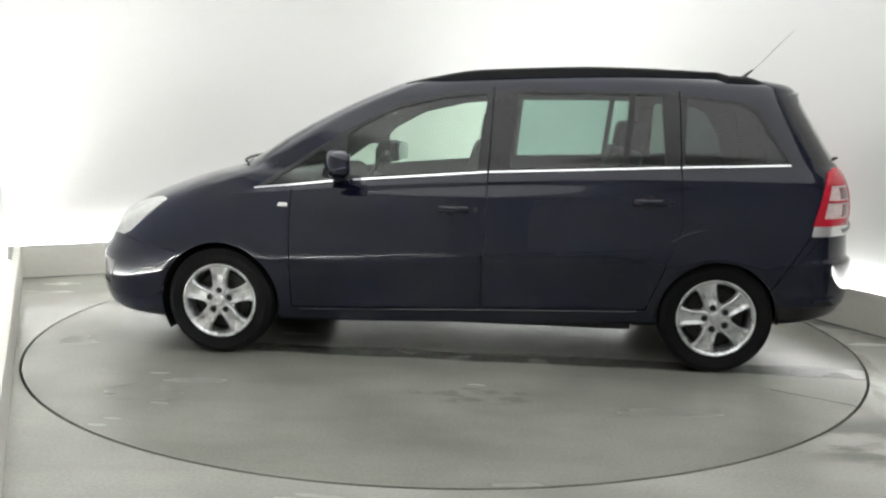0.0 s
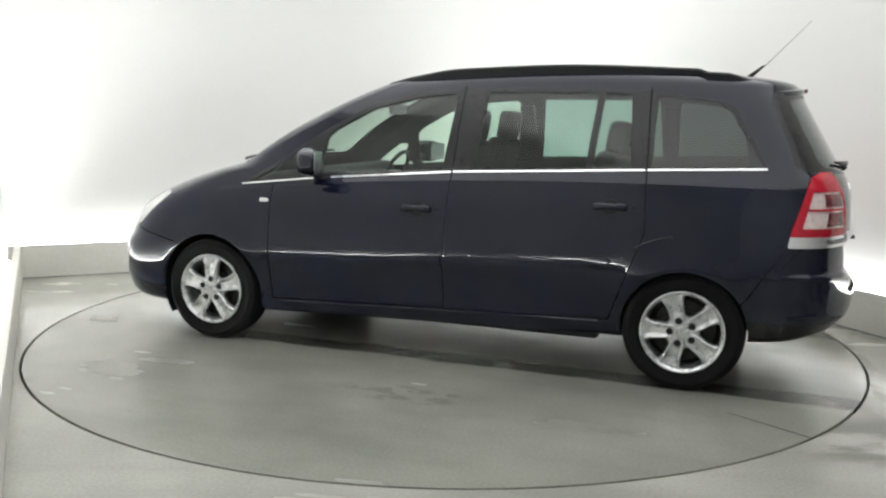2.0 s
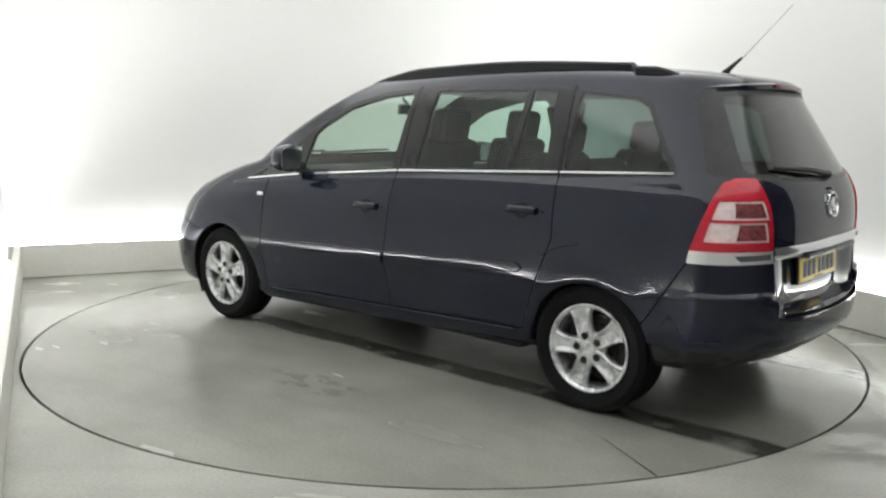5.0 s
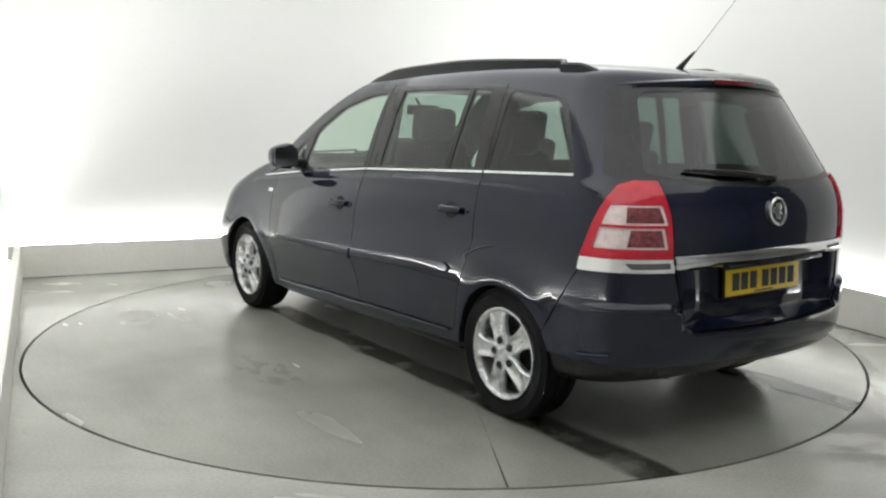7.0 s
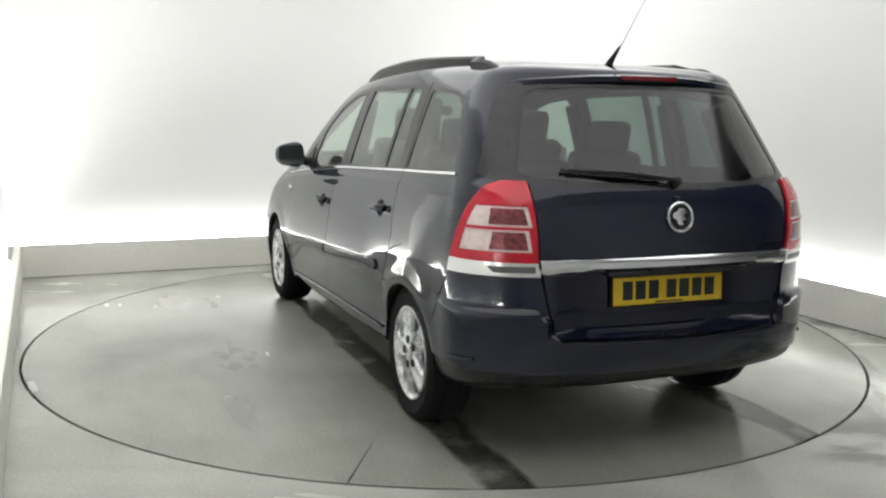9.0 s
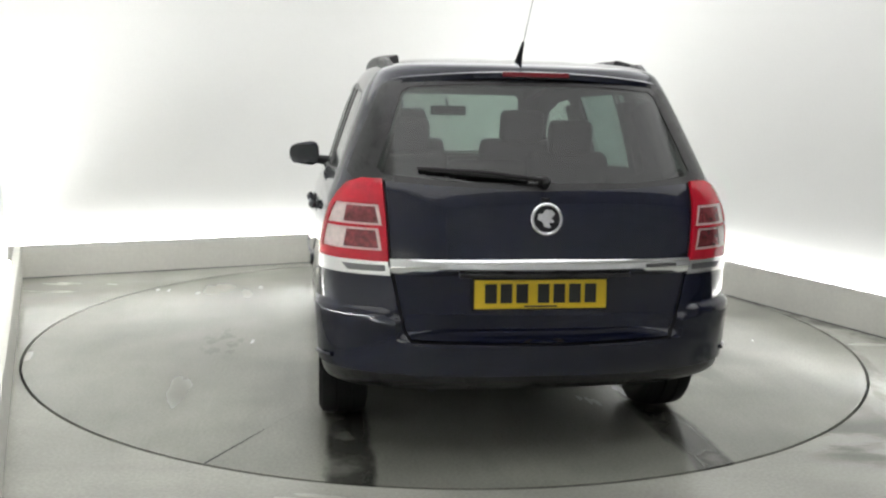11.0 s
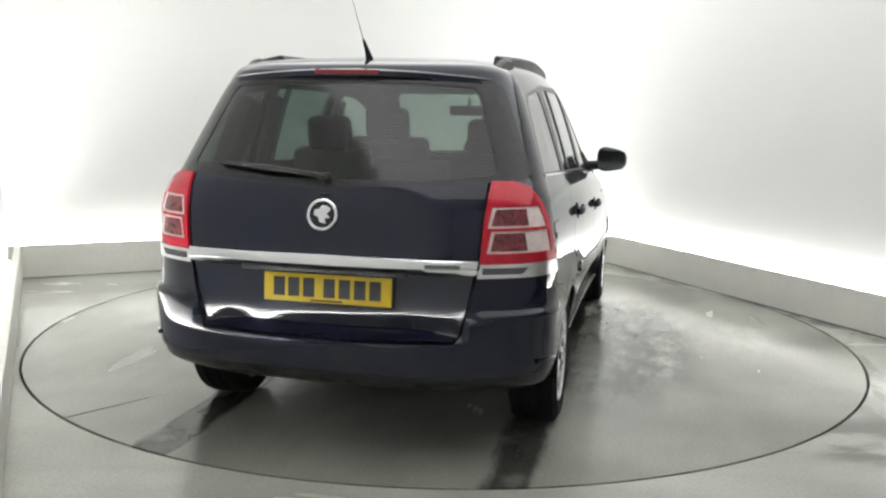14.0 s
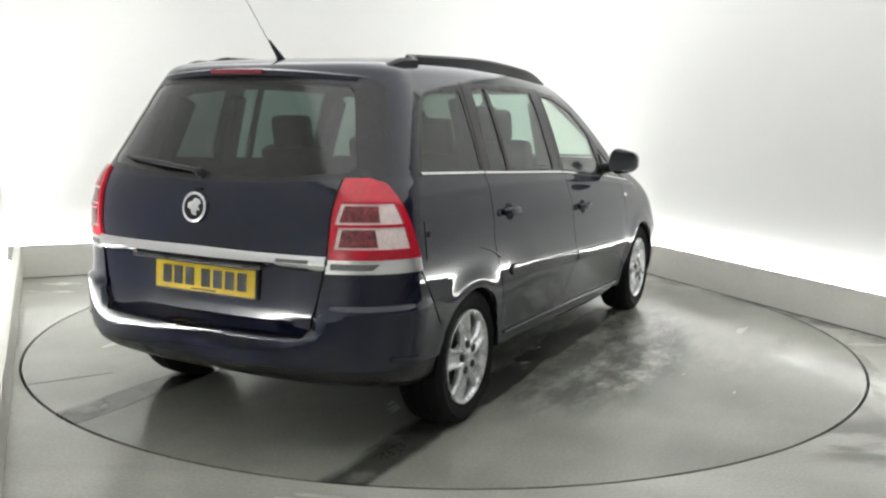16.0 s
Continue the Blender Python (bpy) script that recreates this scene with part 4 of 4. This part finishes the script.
def rear_fittings():
    # round badge: bright ring with a plain raised shape
    p, n = on_rear(0.0, 0.988)
    m = facing(p, Vector((-1, 0, n.z)).normalized())
    badge = part("badge", revolve([(0.048, 0.004), (0.050, 0.013), (0.056, 0.015), (0.061, 0.012), (0.062, 0.0)], 40, m), M_CHROME, CAR, "round chrome badge")
    part("badge_field", revolve([(0.0, 0.006), (0.049, 0.006), (0.049, 0.0)], 32, m), M_BLACK, badge, "dark badge field")
    blob = prism([(-0.034, 0.020), (-0.020, 0.034), (0.004, 0.036), (0.014, 0.022), (0.032, 0.018), (0.036, -0.002), (0.018, -0.010), (0.010, -0.030), (-0.016, -0.034), (-0.010, -0.014), (-0.032, -0.012), (-0.018, 0.004)], 0.010, m, 0.002)
    part("badge_relief", blob, M_CHROME, badge, "plain chrome relief")
    # model lettering on the bar, as plain bars
    p, n = on_rear(-0.46, 0.812)
    part("lettering_bar", box(0.13, 0.003, 0.014, facing(p + Vector((-0.0215, 0, 0)), Vector((n.x, n.y, 0)).normalized())), M_STEEL, badge, smooth=False)
    # number plate
    p, n = on_rear(0.0, 0.690)
    m = facing(Vector((p.x - 0.010, 0.004, 0.694)), Vector((-1, 0, 0.06)).normalized())
    plate = part("number_plate", box(0.520, 0.006, 0.111, m, 0.002), M_YELLOW, CAR, "yellow rear number plate with black bars")
    xs = [-0.178, -0.116, -0.054, 0.008, 0.092, 0.154, 0.214]
    for k, x in enumerate(xs):
        part("plate_bar", box(0.046, 0.002, 0.074, m @ pose(x - 0.018, 0.004, 0.003)), M_INK, plate, smooth=False)
    part("plate_base_bar", box(0.13, 0.002, 0.006, m @ pose(0, 0.004, -0.047)), M_INK, plate, smooth=False)
    part("plate_backing", box(0.535, 0.012, 0.126, m @ pose(0, -0.008, 0), 0.003), M_BLACK, plate)
    # black strip added to hide the plate's mirror image below the bar
    part("bar_underside_cover", box(0.070, 0.66, 0.018, pose(p.x - 0.040, 0, 0.778), 0.004), M_TRIM, CAR, "added black strip under the bar, hiding the plate's reflection")
    # wiper lying along the foot of the rear window
    p0, n0 = on_rear(0.0, 1.118)
    p1, n1 = on_rear(0.455, 1.158)
    pm, nm = on_rear(0.23, 1.142)
    arm = part("rear_wiper", tube([p0 + n0 * 0.028, pm + nm * 0.036, p1 + n1 * 0.022], 0.010, 8, 0.5), M_BLACK, CAR, "black rear wiper")
    part("wiper_blade", tube([on_rear(0.06 + 0.42 * i / 8, 1.128 + 0.034 * i / 8)[0] + nm * 0.012 for i in range(9)], 0.007, 6), M_GAP, arm, "black wiper blade")
    part("wiper_cap", revolve([(0.0, 0.034), (0.015, 0.033), (0.020, 0.026), (0.022, 0.0)], 20, facing(p0, n0)), M_BLACK, arm)
    part("washer_jet", box(0.030, 0.02, 0.012, Matrix.Translation(on_rear(0.0, 1.062)[0]) @ pose(0, 0, 0, 0, 0, 90), 0.004), M_BLACK, CAR)
    # roof spoiler over the rear window, with the high brake lamp in it
    bm = bmesh.new()
    rows = []
    for i in range(31):
        y = -0.56 + 1.12 * i / 30
        lead = on_roof(-1.66, abs(y) * 0.96)[0]
        edge, en = on_rear(y, 1.512)
        tip = Vector((edge.x - 0.014 + 0.03 * abs(y) ** 2, y, 1.533 - 0.030 * (abs(y) / 0.56) ** 2))
        top = lead.lerp(tip, 0.5)
        rows.append([bm.verts.new(q) for q in (Vector((lead.x, y * 0.96, lead.z + 0.001)), Vector((top.x, y * 0.98, top.z + 0.012)), Vector((tip.x, y, tip.z + 0.006)), Vector((tip.x, y, tip.z - 0.016)), Vector((edge.x + 0.03, y * 0.98, tip.z - 0.022)))])
    for a, b in zip(rows, rows[1:]):
        for k in range(4):
            bm.faces.new((a[k], b[k], b[k + 1], a[k + 1]))
    bmesh.ops.recalc_face_normals(bm, faces=bm.faces[:])
    spoiler = part("roof_spoiler", bm, M_PAINT, CAR, "dark blue roof spoiler")
    part("high_brake_lamp", box(0.012, 0.27, 0.020, Matrix.Translation((on_rear(0, 1.512)[0].x - 0.016, 0, 1.531)), 0.004), M_DIM_RED, spoiler, "slim red high brake lamp")
    # aerial
    base = on_roof(-1.625, 0.0)[0]
    aerial = part("aerial", tube([base, base + Vector((-0.10, 0, 0.10)), base + Vector((-0.30, 0, 0.315))], 0.0020, 8, 0.4), M_BLACK, CAR, "thin black whip aerial")
    part("aerial_base", tube([base + Vector((0.018, 0, -0.006)), base + Vector((-0.012, 0, 0.025)), base + Vector((-0.07, 0, 0.075))], 0.019, 10, 0.28), M_BLACK, aerial)
    # exhaust tip
    part("exhaust_tip", revolve([(0.020, 0.0), (0.022, 0.0), (0.022, 0.12), (0.020, 0.12)], 16, Matrix.Translation((-1.98, 0.40, 0.285)) @ pose(0, 0, 0, 0, 0, -90)), M_STEEL, CAR, "dull steel exhaust tip")


rear_fittings()


# ---- inside the car ----
def build_seat(width, depth, height, rest=True):
    """A seat with its foot at the origin, facing +x."""
    root = bpy.data.objects.new("seat", None)
    scene.collection.objects.link(root)
    part("cushion", box(depth, width, 0.16, pose(0.02, 0, 0.10), 0.05, 3), M_SEAT, root)
    part("backrest", box(0.12, width, height, pose(-depth / 2 + 0.01, 0, 0.12 + height / 2, 0, -16, 0), 0.058, 5), M_SEAT, root)
    if rest:
        tilt = math.sin(radians(16)) * height / 2
        top = Vector((-depth / 2 + 0.01 - tilt - 0.02, 0, 0.12 + height + 0.07))
        part("headrest", box(0.10, 0.27, 0.19, Matrix.Translation(top) @ pose(0, 0, 0, 0, -10, 0), 0.049, 5), M_SEAT, root)
        for s in (-1, 1):
            part("headrest_post", tube([top + Vector((0.03, s * 0.06, -0.14)), top + Vector((0, s * 0.06, -0.05))], 0.006, 6), M_STEEL, root)
    return root


def build_cabin():
    seat = build_seat(0.50, 0.52, 0.60)
    seat.parent = CAR
    seat.matrix_basis = pose(0.22, 0.36, 0.52)
    copy_thing(seat, pose(0.22, -0.36, 0.52))
    for y in (0.42, -0.42):
        copy_thing(seat, pose(-0.62, y, 0.53) @ Matrix.Diagonal((1, 0.84, 0.93, 1)))
    middle = build_seat(0.42, 0.52, 0.50, False)
    middle.parent = CAR
    middle.matrix_basis = pose(-0.62, 0.0, 0.53)
    low = build_seat(0.44, 0.45, 0.36, False)
    low.parent = CAR
    low.matrix_basis = pose(-1.45, 0.30, 0.50)
    copy_thing(low, pose(-1.45, -0.30, 0.50))
    part("dashboard", box(0.55, 1.36, 0.34, pose(1.06, 0, 0.84, 0, 8, 0), 0.09, 4), M_LINER, CAR, "dark grey dashboard")
    ring = revolve([(0.172 + 0.014 * math.cos(a), 0.014 * math.sin(a)) for a in (2 * math.pi * k / 8 for k in range(9))], 32, pose(0.70, -0.36, 0.96, 0, 0, 0) @ pose(0, 0, 0, 0, 62, 0) @ pose(0, 0, 0, 90, 0, 0))
    wheel = part("steering_wheel", ring, M_BLACK, CAR, "black steering wheel")
    part("steering_boss", box(0.05, 0.30, 0.05, pose(0.71, -0.36, 0.95, 0, -28, 0), 0.02), M_BLACK, wheel)
    mirror = part("interior_mirror", box(0.03, 0.24, 0.065, pose(0.52, 0.0, 1.40, 0, -8, 0), 0.014, 3), M_BLACK, CAR, "black interior mirror")
    part("mirror_stalk", tube([(0.535, 0, 1.42), (0.60, 0, 1.475)], 0.01, 8), M_BLACK, mirror)
    # padded trims on the rear pillars
    for s in (1, -1):
        part("pillar_trim", box(0.13, 0.08, 0.34, pose(-1.70, s * 0.585, 1.27, s * 16, 14, 0), 0.025, 3), M_LINER, CAR)
        part("pillar_trim", box(0.09, 0.05, 0.36, pose(-1.15, s * 0.680, 1.27, s * 14, 0, 0), 0.015, 2), M_LINER, CAR)
        part("pillar_trim", box(0.10, 0.05, 0.36, pose(-0.19, s * 0.690, 1.27, s * 14, 5, 0), 0.015, 2), M_LINER, CAR)
    part("cabin_floor", box(3.3, 1.5, 0.04, pose(-0.30, 0, 0.44), 0.01), M_LINER, CAR)
    part("parcel_shelf", box(0.30, 1.3, 0.02, pose(-1.86, 0, 0.92), 0.008), M_LINER, CAR)


build_cabin()


def motions():
    """The table and the car turn together at one steady rate."""
    times = [16.0 * i / 32 for i in range(33)]
    spin = [(t, Matrix.Rotation(radians(TURN_START + TURN_RATE * t), 4, "Z")) for t in times]
    walk(table, spin)
    walk(CAR, [(t, m @ Matrix.Translation((CAR_X, CAR_Y, 0.0))) for t, m in spin])


motions()
